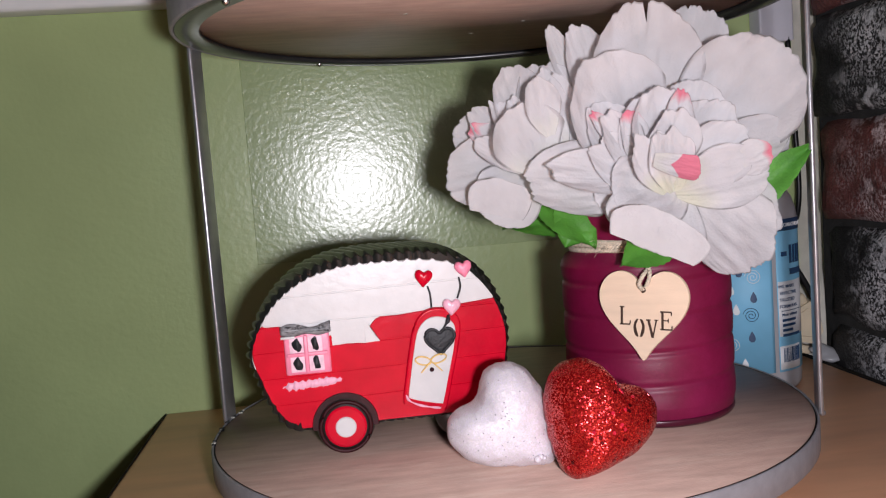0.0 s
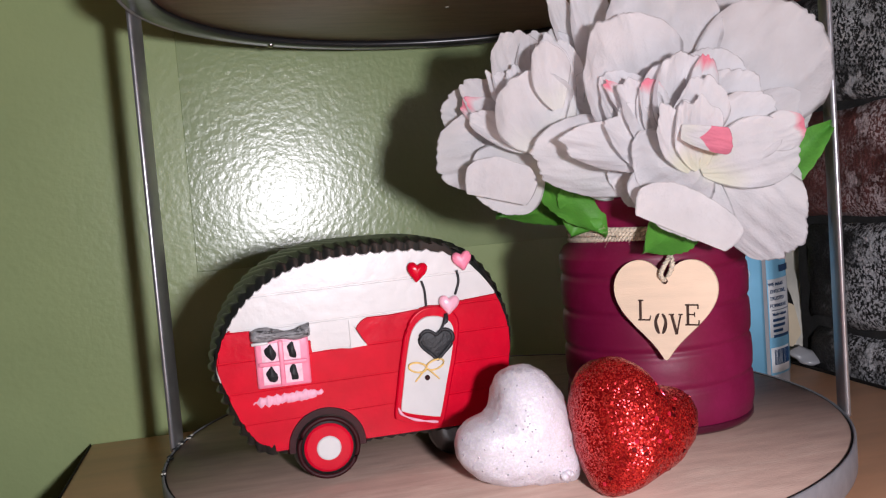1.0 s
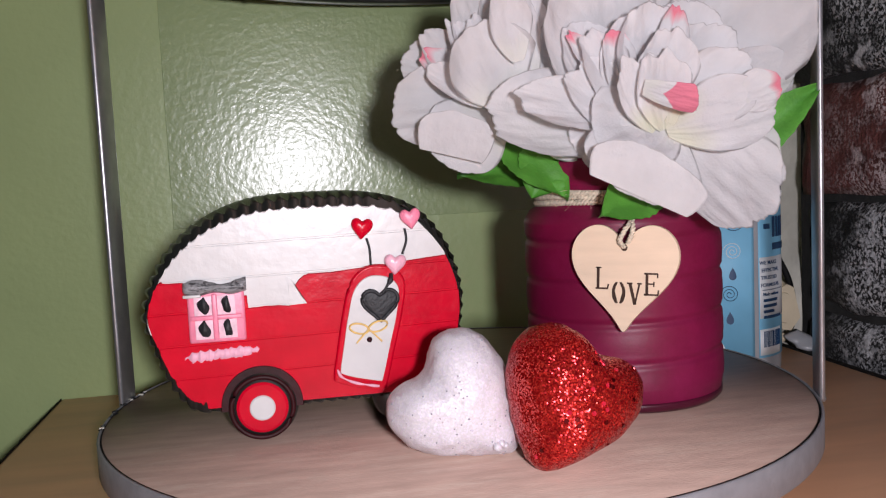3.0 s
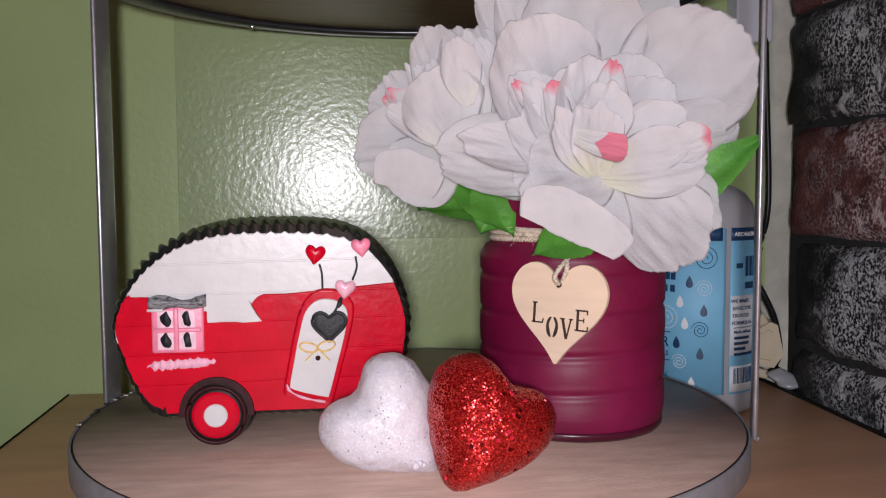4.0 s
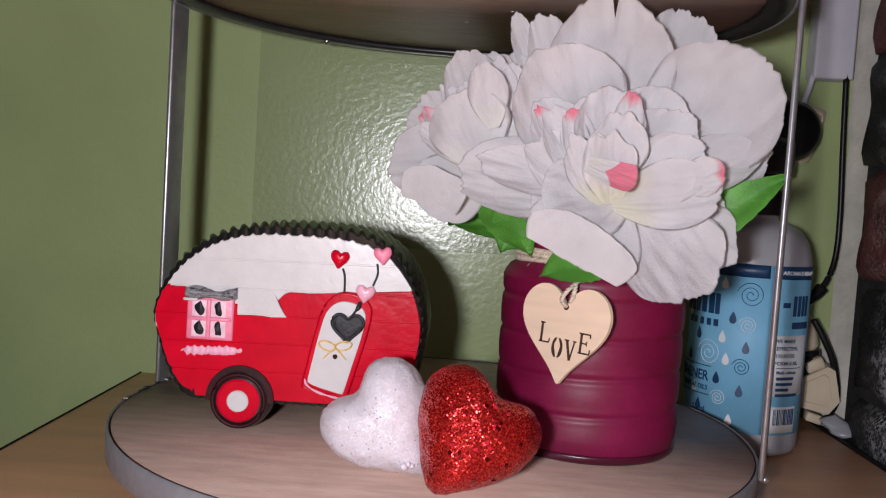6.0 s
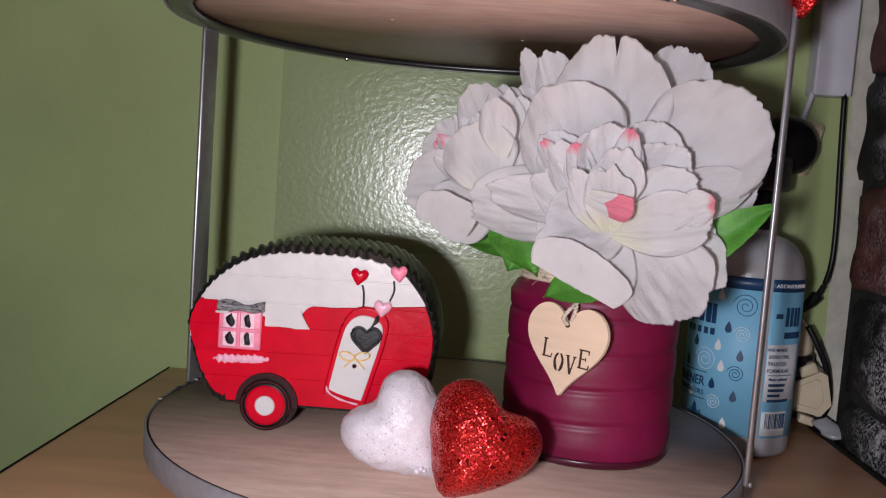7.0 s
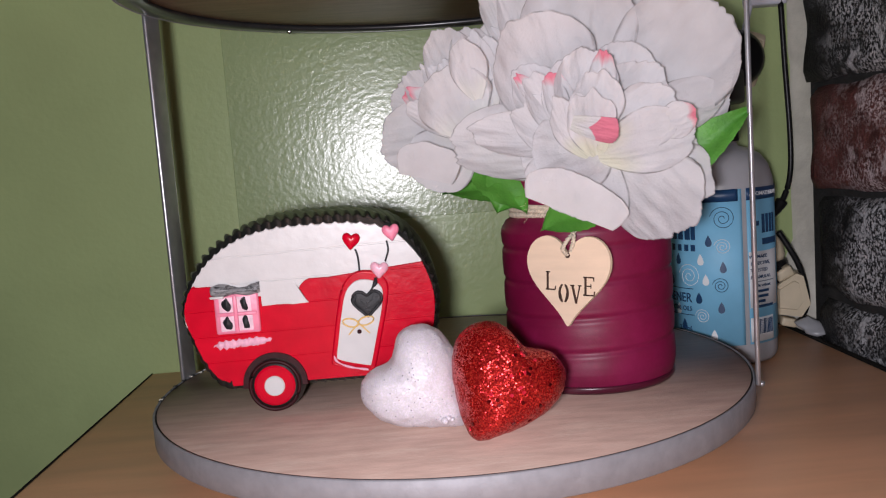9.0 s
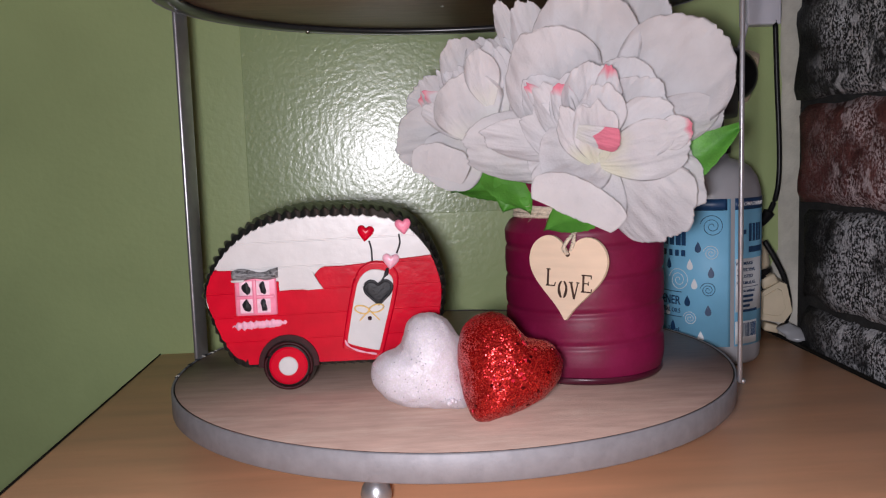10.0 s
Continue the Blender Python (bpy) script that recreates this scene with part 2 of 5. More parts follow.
def written(text, size, thick=0.0002):
    """Text as a bmesh in x and y, its middle at the origin."""
    cu = bpy.data.curves.new("writing", "FONT")
    cu.offset = 0.012 * size
    cu.body, cu.size, cu.extrude, cu.align_x, cu.align_y = text, size, thick, "CENTER", "CENTER"
    ob = new("writing", cu)
    me = bpy.data.meshes.new_from_object(ob.evaluated_get(bpy.context.evaluated_depsgraph_get()))
    bm = bmesh.new()
    bm.from_mesh(me)
    bpy.data.objects.remove(ob)
    bpy.data.meshes.remove(me)
    return bm


# ---- materials ----
GREEN = material("green_wall_paint", (0.372, 0.462, 0.214), 0.28, 0, 0.08, 9, 0.20, 230, second=(0.342, 0.428, 0.196), amount=(0.5, 0.75), depth=0.0012, spec=0.6)
PATCH = material("green_gloss_paint", (0.31, 0.39, 0.185), 0.24, 0, 0.06, 9, 0.22, 250, depth=0.0012, spec=0.65)
WHITE_PAINT = material("white_paint", (0.72, 0.72, 0.70), 0.5, 0, 0.06, 30, 0.2, 300)
PLASTER = material("old_white_plaster", (0.62, 0.60, 0.53), 0.8, 0, 0.12, 60, 0.6, 250, second=(0.35, 0.33, 0.28), amount=(0.62, 0.8))
ROOM = material("plain_room_paint", (0.10, 0.10, 0.09), 0.8, 0, 0.05, 3, 0.1, 100)
FLOOR = material("floor_boards", (0.22, 0.14, 0.08), 0.5, 0, 0.3, 4, 0.2, 90, stretch=(1, 8, 1))
TABLE = material("laminate_wood", (0.76, 0.41, 0.235), 0.40, 0, 0.12, 8, 0.08, 300, stretch=(1, 6, 1), second=(0.64, 0.315, 0.17), amount=(0.52, 0.8))
EDGE = material("dull_near_black", (0.014, 0.012, 0.010), 0.7, 0, 0.2, 40, spec=0.2)
TRAYWOOD = material("greyed_tray_wood", (0.44, 0.295, 0.243), 0.50, 0, 0.14, 42, 0.25, 350, stretch=(1, 4, 1), second=(0.52, 0.395, 0.33), amount=(0.50, 0.74))
STEEL = material("bare_steel_strap", (0.44, 0.44, 0.46), 0.34, 0.80, 0.12, 120, 0.03, 700)
RIMPAINT = material("silver_paint", (0.27, 0.265, 0.285), 0.60, 0.30, 0.10, 160, 0.10, 700, second=(0.20, 0.195, 0.21), amount=(0.55, 0.75))
DULL_LIP = material("dull_grey_lip", (0.13, 0.13, 0.135), 0.34, 0.85, 0.12, 120, 0.05, 700)
SCREW = material("screw_zinc", (0.7, 0.7, 0.68), 0.25, 1, 0.1, 300)
VAN_WHITE = material("white_resin_paint", (0.58, 0.565, 0.56), 0.34, 0, 0.05, 90, 0.15, 240)
VAN_RED = material("red_resin_paint", (0.53, 0.001, 0.018), 0.25, 0, 0.14, 70, 0.20, 230, second=(0.46, 0.001, 0.014), amount=(0.52, 0.8), spec=0.18)
VAN_BLACK = material("black_resin_paint", (0.012, 0.013, 0.012), 0.28, 0, 0.3, 200, 0.05, 500, spec=1.0)
VAN_PINK = material("pink_resin_paint", (0.78, 0.22, 0.33), 0.4, 0, 0.1, 200, 0.3, 500)
VAN_BALLOON = material("pale_balloon_paint", (0.80, 0.42, 0.52), 0.3, 0, 0.1, 200, 0.1, 500, coat=0.3)
VAN_PALE = material("pale_pink_brush", (0.78, 0.40, 0.52), 0.5, 0, 0.1, 300, 0.3, 900, second=(0.66, 0.12, 0.18), amount=(0.56, 0.68))
VAN_GREY = material("grey_brushed_paint", (0.24, 0.24, 0.25), 0.45, 0, 0.4, 300, 0.5, 500, stretch=(1, 1, 4), second=(0.02, 0.02, 0.022), amount=(0.49, 0.56))
VAN_MAROON = material("maroon_paint", (0.030, 0.004, 0.006), 0.5, 0, 0.3, 200, 0.2, 400, spec=0.2)
STRAW = material("straw_bow", (0.75, 0.50, 0.16), 0.6, 0, 0.15, 400)
GLASS = material("frosted_plum_glass", (0.31, 0.006, 0.070), 0.46, 0, 0.12, 40, 0.06, 900, second=(0.45, 0.012, 0.120), amount=(0.45, 0.7), spec=0.3)
GLASS.node_tree.nodes["Principled BSDF"].inputs["Transmission Weight"].default_value = 0.55
FOOT_SHADE = material("dark_plum_foot_shade", (0.060, 0.003, 0.016), 0.30, 0, 0.2, 60, 0.05, 600)
TWINE = material("jute_twine", (0.64, 0.55, 0.43), 0.85, 0, 0.25, 500, 0.6, 1500)
TAGWOOD = material("pale_birch", (0.72, 0.55, 0.40), 0.6, 0, 0.06, 40, 0.12, 500, stretch=(1, 1, 6))
BURNT = material("burnt_cut", (0.045, 0.018, 0.010), 0.8, 0, 0.3, 300)
GLIT_WHITE = glitter("white_glitter", (0.58, 0.55, 0.575), (0.68, 0.63, 0.72), 0.42, 0.34, 1700, 0.0)
GLIT_RED = glitter("red_glitter", (0.30, 0.003, 0.006), (0.85, 0.05, 0.035), 0.27, 0.78, 1900, 0.7)
PETAL = petal_material("white_petal", (0.745, 0.738, 0.752), 0.8)
PETAL_PINK = petal_material("pink_tipped_petal", (0.85, 0.26, 0.34), 0.74)
PETAL_CREAM = petal_material("cream_based_petal", (0.745, 0.738, 0.752), 0.8, (0.75, 0.755, 0.62))
PETAL_FOLD = petal_material("folded_white_petal", (0.745, 0.738, 0.752), 0.8, (0.745, 0.738, 0.752))
LIP = petal_material("pink_petal_lip", (0.83, 0.24, 0.33), 0.22)
MATTE_BLACK = material("matte_black_paint", (0.010, 0.011, 0.014), 0.55, 0, 0.3, 300, 0.5, 700)
VAN_BLUSH = material("blush_paint", (0.74, 0.50, 0.58), 0.5, 0, 0.15, 300, 0.3, 700)
LEAF = material("cloth_leaf", (0.075, 0.26, 0.028), 0.55, 0, 0.25, 60, 0.3, 600, second=(0.045, 0.18, 0.02), amount=(0.5, 0.7))
BLUE = material("blue_label", (0.20, 0.50, 0.72), 0.55, 0, 0.05, 60, 0.05, 300)
NAVY = material("navy_print", (0.012, 0.05, 0.13), 0.4, 0, 0.1, 100)
PAPERWHITE = material("white_print", (0.75, 0.78, 0.8), 0.45, 0, 0.04, 100)
CLOUDY = material("cloudy_grey_plastic", (0.33, 0.335, 0.355), 0.3, 0, 0.08, 40, 0.1, 200)
BLACK = material("black_plastic", (0.010, 0.010, 0.011), 0.35, 0, 0.3, 100, spec=0.3)
BEIGE = material("aged_beige_plastic", (0.62, 0.53, 0.38), 0.45, 0, 0.08, 60, 0.1, 300)
GREYPLASTIC = material("light_grey_plastic", (0.62, 0.62, 0.69), 0.45, 0, 0.05, 40, 0.08, 400)


def brick_material(name, base, pale, dense):
    """Brick under old whitewash: fine pale specks, thick in some patches and worn off in others."""
    m = material(name, base, 0.60, 0, 0.5, 60, 0.55, 420, depth=0.003, spec=0.35)
    nt = m.node_tree
    b = nt.nodes["Principled BSDF"]
    under = b.inputs["Base Color"].links[0].from_socket
    co = nt.nodes.new("ShaderNodeTexCoord")
    info = nt.nodes.new("ShaderNodeObjectInfo")
    shift = nt.nodes.new("ShaderNodeVectorMath")
    shift.operation = "MULTIPLY_ADD"
    shift.inputs[1].default_value = (1, 1, 1)
    nt.links.new(co.outputs["Object"], shift.inputs[0])
    spread = nt.nodes.new("ShaderNodeVectorMath")
    spread.operation = "SCALE"
    spread.inputs[0].default_value = (3.0, 5.0, 7.0)
    nt.links.new(info.outputs["Random"], spread.inputs["Scale"])
    nt.links.new(spread.outputs[0], shift.inputs[2])
    fields = []
    for scale, detail, lo, hi in ((480, 5, 0.48, 0.55), (22, 6, 0.44 - dense, 0.62 - dense), (48, 10, 0.56, 0.62)):
        n = nt.nodes.new("ShaderNodeTexNoise")
        n.inputs["Scale"].default_value, n.inputs["Detail"].default_value, n.inputs["Roughness"].default_value = scale, detail, 0.65
        nt.links.new(shift.outputs[0], n.inputs["Vector"])
        mr = nt.nodes.new("ShaderNodeMapRange")
        mr.inputs["From Min"].default_value, mr.inputs["From Max"].default_value = lo, hi
        nt.links.new(n.outputs[0], mr.inputs[0])
        fields.append(mr.outputs[0])
    mul = nt.nodes.new("ShaderNodeMath")
    mul.operation = "MULTIPLY"
    nt.links.new(fields[0], mul.inputs[0])
    nt.links.new(fields[1], mul.inputs[1])
    add = nt.nodes.new("ShaderNodeMath")
    add.operation, add.inputs[1].default_value, add.use_clamp = "MULTIPLY_ADD", 0.75, True
    nt.links.new(fields[2], add.inputs[0])
    nt.links.new(mul.outputs[0], add.inputs[2])
    mx = nt.nodes.new("ShaderNodeMix")
    mx.data_type = "RGBA"
    mx.inputs[7].default_value = (*pale, 1)
    # the whitewash never reached the ragged ends of the bricks
    where = nt.nodes.new("ShaderNodeSeparateXYZ")
    nt.links.new(co.outputs["Object"], where.inputs[0])
    wander = nt.nodes.new("ShaderNodeTexNoise")
    wander.inputs["Scale"].default_value, wander.inputs["Detail"].default_value = 45, 5
    nt.links.new(shift.outputs[0], wander.inputs["Vector"])
    reach = nt.nodes.new("ShaderNodeMath")
    reach.operation, reach.inputs[1].default_value = "MULTIPLY_ADD", 0.075
    nt.links.new(wander.outputs[0], reach.inputs[0])
    nt.links.new(where.outputs[1], reach.inputs[2])
    ends = nt.nodes.new("ShaderNodeMapRange")
    ends.inputs["From Min"].default_value, ends.inputs["From Max"].default_value = 0.012, -0.026
    nt.links.new(reach.outputs[0], ends.inputs[0])
    cover = nt.nodes.new("ShaderNodeMath")
    cover.operation = "MULTIPLY"
    nt.links.new(add.outputs[0], cover.inputs[0])
    nt.links.new(ends.outputs[0], cover.inputs[1])
    nt.links.new(cover.outputs[0], mx.inputs[0])
    nt.links.new(under, mx.inputs[6])
    nt.links.new(mx.outputs[2], b.inputs["Base Color"])
    return m


BRICK_DARK = brick_material("sooty_brick", (0.017, 0.017, 0.018), (0.54, 0.54, 0.56), 0.055)
BRICK_RED = brick_material("red_brown_brick", (0.11, 0.038, 0.035), (0.56, 0.46, 0.47), 0.05)
MORTAR = material("black_mortar", (0.018, 0.018, 0.018), 0.9, 0, 0.4, 80, 0.8, 300)

# ---- the room ----
WALL_Y, TABLE_Z, TRAY_Z = 0.645, 0.759, 0.788
BX = 0.357
tagged(part("wall_back", box((-2.2, WALL_Y, 0), (0.46, WALL_Y + 0.12, 2.4)), GREEN, smooth=False), "glossy olive green painted wall with brushed relief", "wall", kind="structure")
tagged(part("wall_patch", box((-0.058, WALL_Y - 0.0007, 0.862), (0.25, WALL_Y - 0.0001, 1.32), 0.0003), PATCH, smooth=False), "glossier painted-over panel on the green wall", "wall panel", kind="structure")
tagged(part("wall_left", box((-2.3, -2.6, 0), (-2.2, WALL_Y + 0.12, 2.4)), ROOM, smooth=False), "plain painted side wall", "wall", kind="structure")
tagged(part("wall_front", box((-2.3, -2.7, 0), (0.46, -2.6, 2.4)), ROOM, smooth=False), "plain painted wall", "wall", kind="structure")
tagged(part("floor", box((-2.3, -2.7, -0.1), (0.6, WALL_Y + 0.12, 0)), FLOOR, smooth=False), "brown boarded floor", "floor", kind="structure")
tagged(part("ceiling", box((-2.3, -2.7, 2.4), (0.6, WALL_Y + 0.12, 2.5)), ROOM, smooth=False), "plain ceiling", "ceiling", kind="structure")
tagged(part("trim", box((-0.9, WALL_Y - 0.022, 1.048), (-0.102, WALL_Y - 0.0001, 1.13), 0.003), WHITE_PAINT), "white painted board fixed on the green wall", "wall trim", kind="structure")

# plaster fillet where the green wall meets the brick
bm = bmesh.new()
cols = []
for i in range(90):
    z = TABLE_Z - 0.02 + i * 0.012
    low = max(0, 1 - abs(z - 0.775) / 0.05)
    x = 0.3640 + 0.0022 * noise.noise((0, 3, z * 30)) + 0.0012 * noise.noise((4, 3, z * 110)) - 0.02 * low
    cols.append([bm.verts.new((x, WALL_Y - 0.0001, z)), bm.verts.new((x + 0.002, WALL_Y - 0.006, z)),
                 bm.verts.new((x + 0.010, WALL_Y - 0.016 + 0.003 * noise.noise((1, 0, z * 40)), z)),
                 bm.verts.new((0.371, WALL_Y - 0.048 + 0.004 * noise.noise((5, 0, z * 50)), z)), bm.verts.new((0.40, WALL_Y - 0.05, z))])
for a, b in zip(cols, cols[1:]):
    for k in range(4):
        bm.faces.new((a[k], a[k + 1], b[k + 1], b[k]))
tagged(part("plaster_edge", bm, PLASTER), "chipped off-white plaster edge beside the brick", "plaster", kind="structure")

# brick side wall: dark core, each brick its own rough block
brick_wall = thing("wall_brick", pose(0, 0, 0), "sooty whitewashed brick wall with dark joints", "brick wall", kind="structure")
part("mortar_core", box((BX + 0.007, -2.6, 0), (0.46, WALL_Y - 0.035, 2.4)), MORTAR, brick_wall, smooth=False)


def brick_mesh(name, length, height, seed, mat):
    ny, nz = 22, 9
    bm = bmesh.new()
    grid = []
    for j in range(nz + 1):
        row = []
        for i in range(ny + 1):
            y, z = -length * i / ny, height * j / nz
            edge = min(i, ny - i) / ny * length, min(j, nz - j) / nz * height
            e = min(1, edge[0] / 0.008) * min(1, edge[1] / 0.0085)
            q = Vector((seed * 3.1, y * 24, z * 24))
            x = 0.006 * (1 - e) ** 1.6 - 0.0030 * noise.noise(q) - 0.0014 * noise.noise(q * 5)
            dy = (0.009 if i < 2 else 0.005) * noise.noise(q * 1.4 + Vector((7, 0, 0))) if i in (0, 1, ny) else 0
            dz = 0.0028 * noise.noise(q * 1.2 + Vector((0, 9, 0))) if j in (0, nz) else 0
            row.append(bm.verts.new((x, y + dy, z + dz)))
        grid.append(row)
    for a, b in zip(grid, grid[1:]):
        for i in range(ny):
            bm.faces.new((a[i], b[i], b[i + 1], a[i + 1]))
    rim = [grid[0][i] for i in range(ny + 1)] + [grid[j][ny] for j in range(1, nz + 1)] + [grid[nz][i] for i in range(ny - 1, -1, -1)] + [grid[j][0] for j in range(nz - 1, 0, -1)]
    back = [bm.verts.new((0.03, v.co.y, v.co.z)) for v in rim]
    for k in range(len(rim)):
        bm.faces.new((rim[k], rim[(k + 1) % len(rim)], back[(k + 1) % len(rim)], back[k]))
    me = bpy.data.meshes.new(name)
    bmesh.ops.recalc_face_normals(bm, faces=bm.faces)
    bm.to_mesh(me)
    bm.free()
    for p in me.polygons:
        p.use_smooth = True
    me.materials.append(mat)
    return me


dark = [brick_mesh("brick", 0.214, 0.0715, s, BRICK_DARK) for s in (1, 2, 4)]
red = [brick_mesh("brick", 0.214, 0.0715, s, BRICK_RED) for s in (3, 6)]
for row in range(-4, 11):
    z = 0.8645 + 0.075 * row
    for col in range(5):
        is_red = (row + 2 * col) % 2 == 0 and row in (0, 2, -3, 5)
        me = red[(row + col) % 2] if is_red else dark[(row * 2 + col) % 3]
        b = new("brick", me)
        b.parent = brick_wall
        b.location = (BX + 0.002 * math.sin(row * 5 + col * 3), 0.606 + 0.004 * math.sin(row * 7.0) - 0.222 * col - (0.05 if row % 2 else 0) * (col > 0), z)

# ---- wooden side table ----
table = thing("side_table", pose(0.105, 0.32, 0), "light brown wood laminate side table against the wall", "table")
part("tabletop", box((-0.238, -0.29, TABLE_Z - 0.022), (0.243, 0.322, TABLE_Z), 0.0015), TABLE, table)
# near-black strips stand in for the shaded gaps along both sides
part("gap_shade", box((-0.2388, -0.29, TABLE_Z - 0.024), (-0.2382, 0.322, TABLE_Z + 0.0004), 0.0004), EDGE, table, "dark strip in place of the shaded gap beside the tabletop")
part("gap_shade", box((0.2432, -0.29, TABLE_Z - 0.024), (0.2475, 0.322, TABLE_Z + 0.0004), 0.0004), EDGE, table, "dark strip in place of the shaded gap beside the tabletop")
part("body", box((-0.225, -0.27, 0.07), (0.225, 0.315, TABLE_Z - 0.0225), 0.001), TABLE, table)
part("door", box((-0.22, -0.287, 0.08), (0.22, -0.2705, TABLE_Z - 0.03), 0.002), TABLE, table)
part("plinth", box((-0.215, -0.25, 0.0), (0.215, 0.31, 0.0695)), EDGE, table, smooth=False)

# ---- two-tier tray ----
CX, CY, R = 0.0858, 0.4618, 0.1585
tray = thing("two_tier_tray", pose(CX, CY, TRAY_Z), "round two-tier tray of greyed wood with silver metal rims", "tiered tray")
RIM_H = 0.0126


def ring_mesh(r0, r1, z0, z1, n=128):
    bm = bmesh.new()
    prof = [(r0, z0), (r1 - 0.0007, z0), (r1, z0 + 0.0007), (r1, z1 - 0.0007), (r1 - 0.0006, z1), (r0, z1)]
    rings = [[bm.verts.new((r * math.cos(2 * math.pi * k / n), r * math.sin(2 * math.pi * k / n), z)) for k in range(n)] for r, z in prof]
    for a, b in zip(rings, rings[1:] + rings[:1]):
        for k in range(n):
            bm.faces.new((a[k], a[(k + 1) % n], b[(k + 1) % n], b[k]))
    return bm


UP = 0.2095
part("tray_board", lathe([(R - 0.0016, -0.007), (R - 0.0014, 0.0)], 128), TRAYWOOD, tray)
part("seam", ring_mesh(R - 0.0017, R - 0.0010, -0.003, 0.0003), EDGE, tray, "dark seam inside the rim")
part("rim", ring_mesh(R - 0.0009, R + 0.0003, -RIM_H, 0.0005), RIMPAINT, tray, "silver metal rim")
part("tray_board", lathe([(R - 0.002, UP + 0.0022), (R - 0.0018, UP + 0.009)], 128), TRAYWOOD, tray)
part("rim", ring_mesh(R - 0.0015, R + 0.0003, UP - 0.001, UP + 0.0165), RIMPAINT, tray, "silver metal rim")
part("rim_lip", ring_mesh(R - 0.0135, R - 0.0016, UP - 0.001, UP + 0.002), DULL_LIP, tray, "dull grey metal lip")
for ang in (165.5, -22.5):
    m = pose(0, 0, 0, 0, 0, ang)
    bm = bmesh.new()
    add_box(bm, (R + 0.0003, -0.0075, -0.0022), (R + 0.0028, 0.0075, UP + 0.015), 0.0012, m)
    post = part("post", bm, STEEL, tray, "flat silver metal strap")
    bm = bmesh.new()
    bmesh.ops.create_uvsphere(bm, u_segments=12, v_segments=8, radius=0.0016, matrix=m @ Matrix.Translation((R + 0.0030, 0, -0.0028)))
    part("bolt", bm, STEEL, tray, "small steel bolt")
for ang in (216, 301, 40, 125):
    bm = bmesh.new()
    bmesh.ops.create_uvsphere(bm, u_segments=12, v_segments=8, radius=0.002, matrix=pose(0, 0, 0, 0, 0, ang) @ Matrix.Translation((R - 0.0070, 0, UP - 0.001)))
    part("screw", bm, SCREW, tray)
for ang in (253, 13, 133):
    m = pose(0, 0, 0, 0, 0, ang) @ Matrix.Translation((R - 0.0115, 0, 0))
    prof = [(0.0012, 0), (0.004, 0.0008), (0.0062, 0.004), (0.0068, 0.0072), (0.0060, 0.0105), (0.0042, 0.0130), (0.0032, 0.0138), (0.0032, 0.0218)]
    bm = lathe([(r, z - (TRAY_Z - TABLE_Z)) for r, z in prof], 24)
    bm.transform(m)
    part("foot", bm, STEEL, tray, "silver ball foot")

# ---- camper van figurine ----
van = thing("camper_van_figurine", pose(0.017, 0.4105, TRAY_Z) @ Matrix.Scale(1.012, 4), "red and white painted resin camper van ornament with heart balloons", "figurine")
VAN_D = 0.061


def van_top(x):
    e = 2.6 if x < 0 else 4.0
    return 0.050 + 0.043 * max(0, 1 - abs(x / 0.0605) ** e) ** 0.588


def van_bottom(x):
    if x < -0.041:
        return 0.0145 + 0.0355 * min(1, (-0.041 - x) / 0.0195) ** 2.1
    if x > 0.050:
        return 0.0145 + 0.0355 * min(1, (x - 0.050) / 0.0105) ** 2.5
    return 0.0145


def van_outline(n=240):
    """The outline from the left end over the roof to the right and back below, evenly spaced."""
    xs = [-0.0605 * math.cos(math.pi * k / 400) for k in range(401)]
    raw = [Vector((x, van_top(x))) for x in xs] + [Vector((x, van_bottom(x))) for x in reversed(xs)]
    dist = [0.0]
    for a, b in zip(raw, raw[1:]):
        dist.append(dist[-1] + (b - a).length)
    out, i = [], 0
    for k in range(n):
        s = dist[-1] * k / n
        while dist[i + 1] < s:
            i += 1
        f = (s - dist[i]) / max(1e-9, dist[i + 1] - dist[i])
        out.append(raw[i].lerp(raw[i + 1], f))
    return out


line = van_outline(860)
count = len(line)
normals = []
for k in range(count):
    d = (line[(k + 2) % count] - line[k - 2]).normalized()
    normals.append(Vector((-d.y, d.x)))
bm = bmesh.new()
rings = []
DEEP = 20
for j in range(DEEP + 1):
    f = j / DEEP
    ring = []
    for k in range(count):
        wave = abs(math.sin(math.pi * (k / count * 70 + f * 3.0)))
        swell = min(1, f / 0.10) if f < 0.6 else math.sqrt(max(0, 1 - ((f - 0.6) / 0.4) ** 4))
        p = line[k] + normals[k] * (0.0038 * (wave ** 0.55 - 0.22) * (0.25 + 0.75 * swell) - 0.004 * (1 - swell) * (f > 0.6))
        ring.append(bm.verts.new((p.x, 0.0004 + VAN_D * f, p.y)))
    rings.append(ring)
for a, b in zip(rings, rings[1:]):
    for k in range(count):
        bm.faces.new((a[k], b[k], b[(k + 1) % count], a[(k + 1) % count]))
bmesh.ops.triangulate(bm, faces=[bm.faces.new(rings[-1]), bm.faces.new(rings[0][::-1])])
part("body", bm, VAN_BLACK, van, "black rope-ribbed rim")


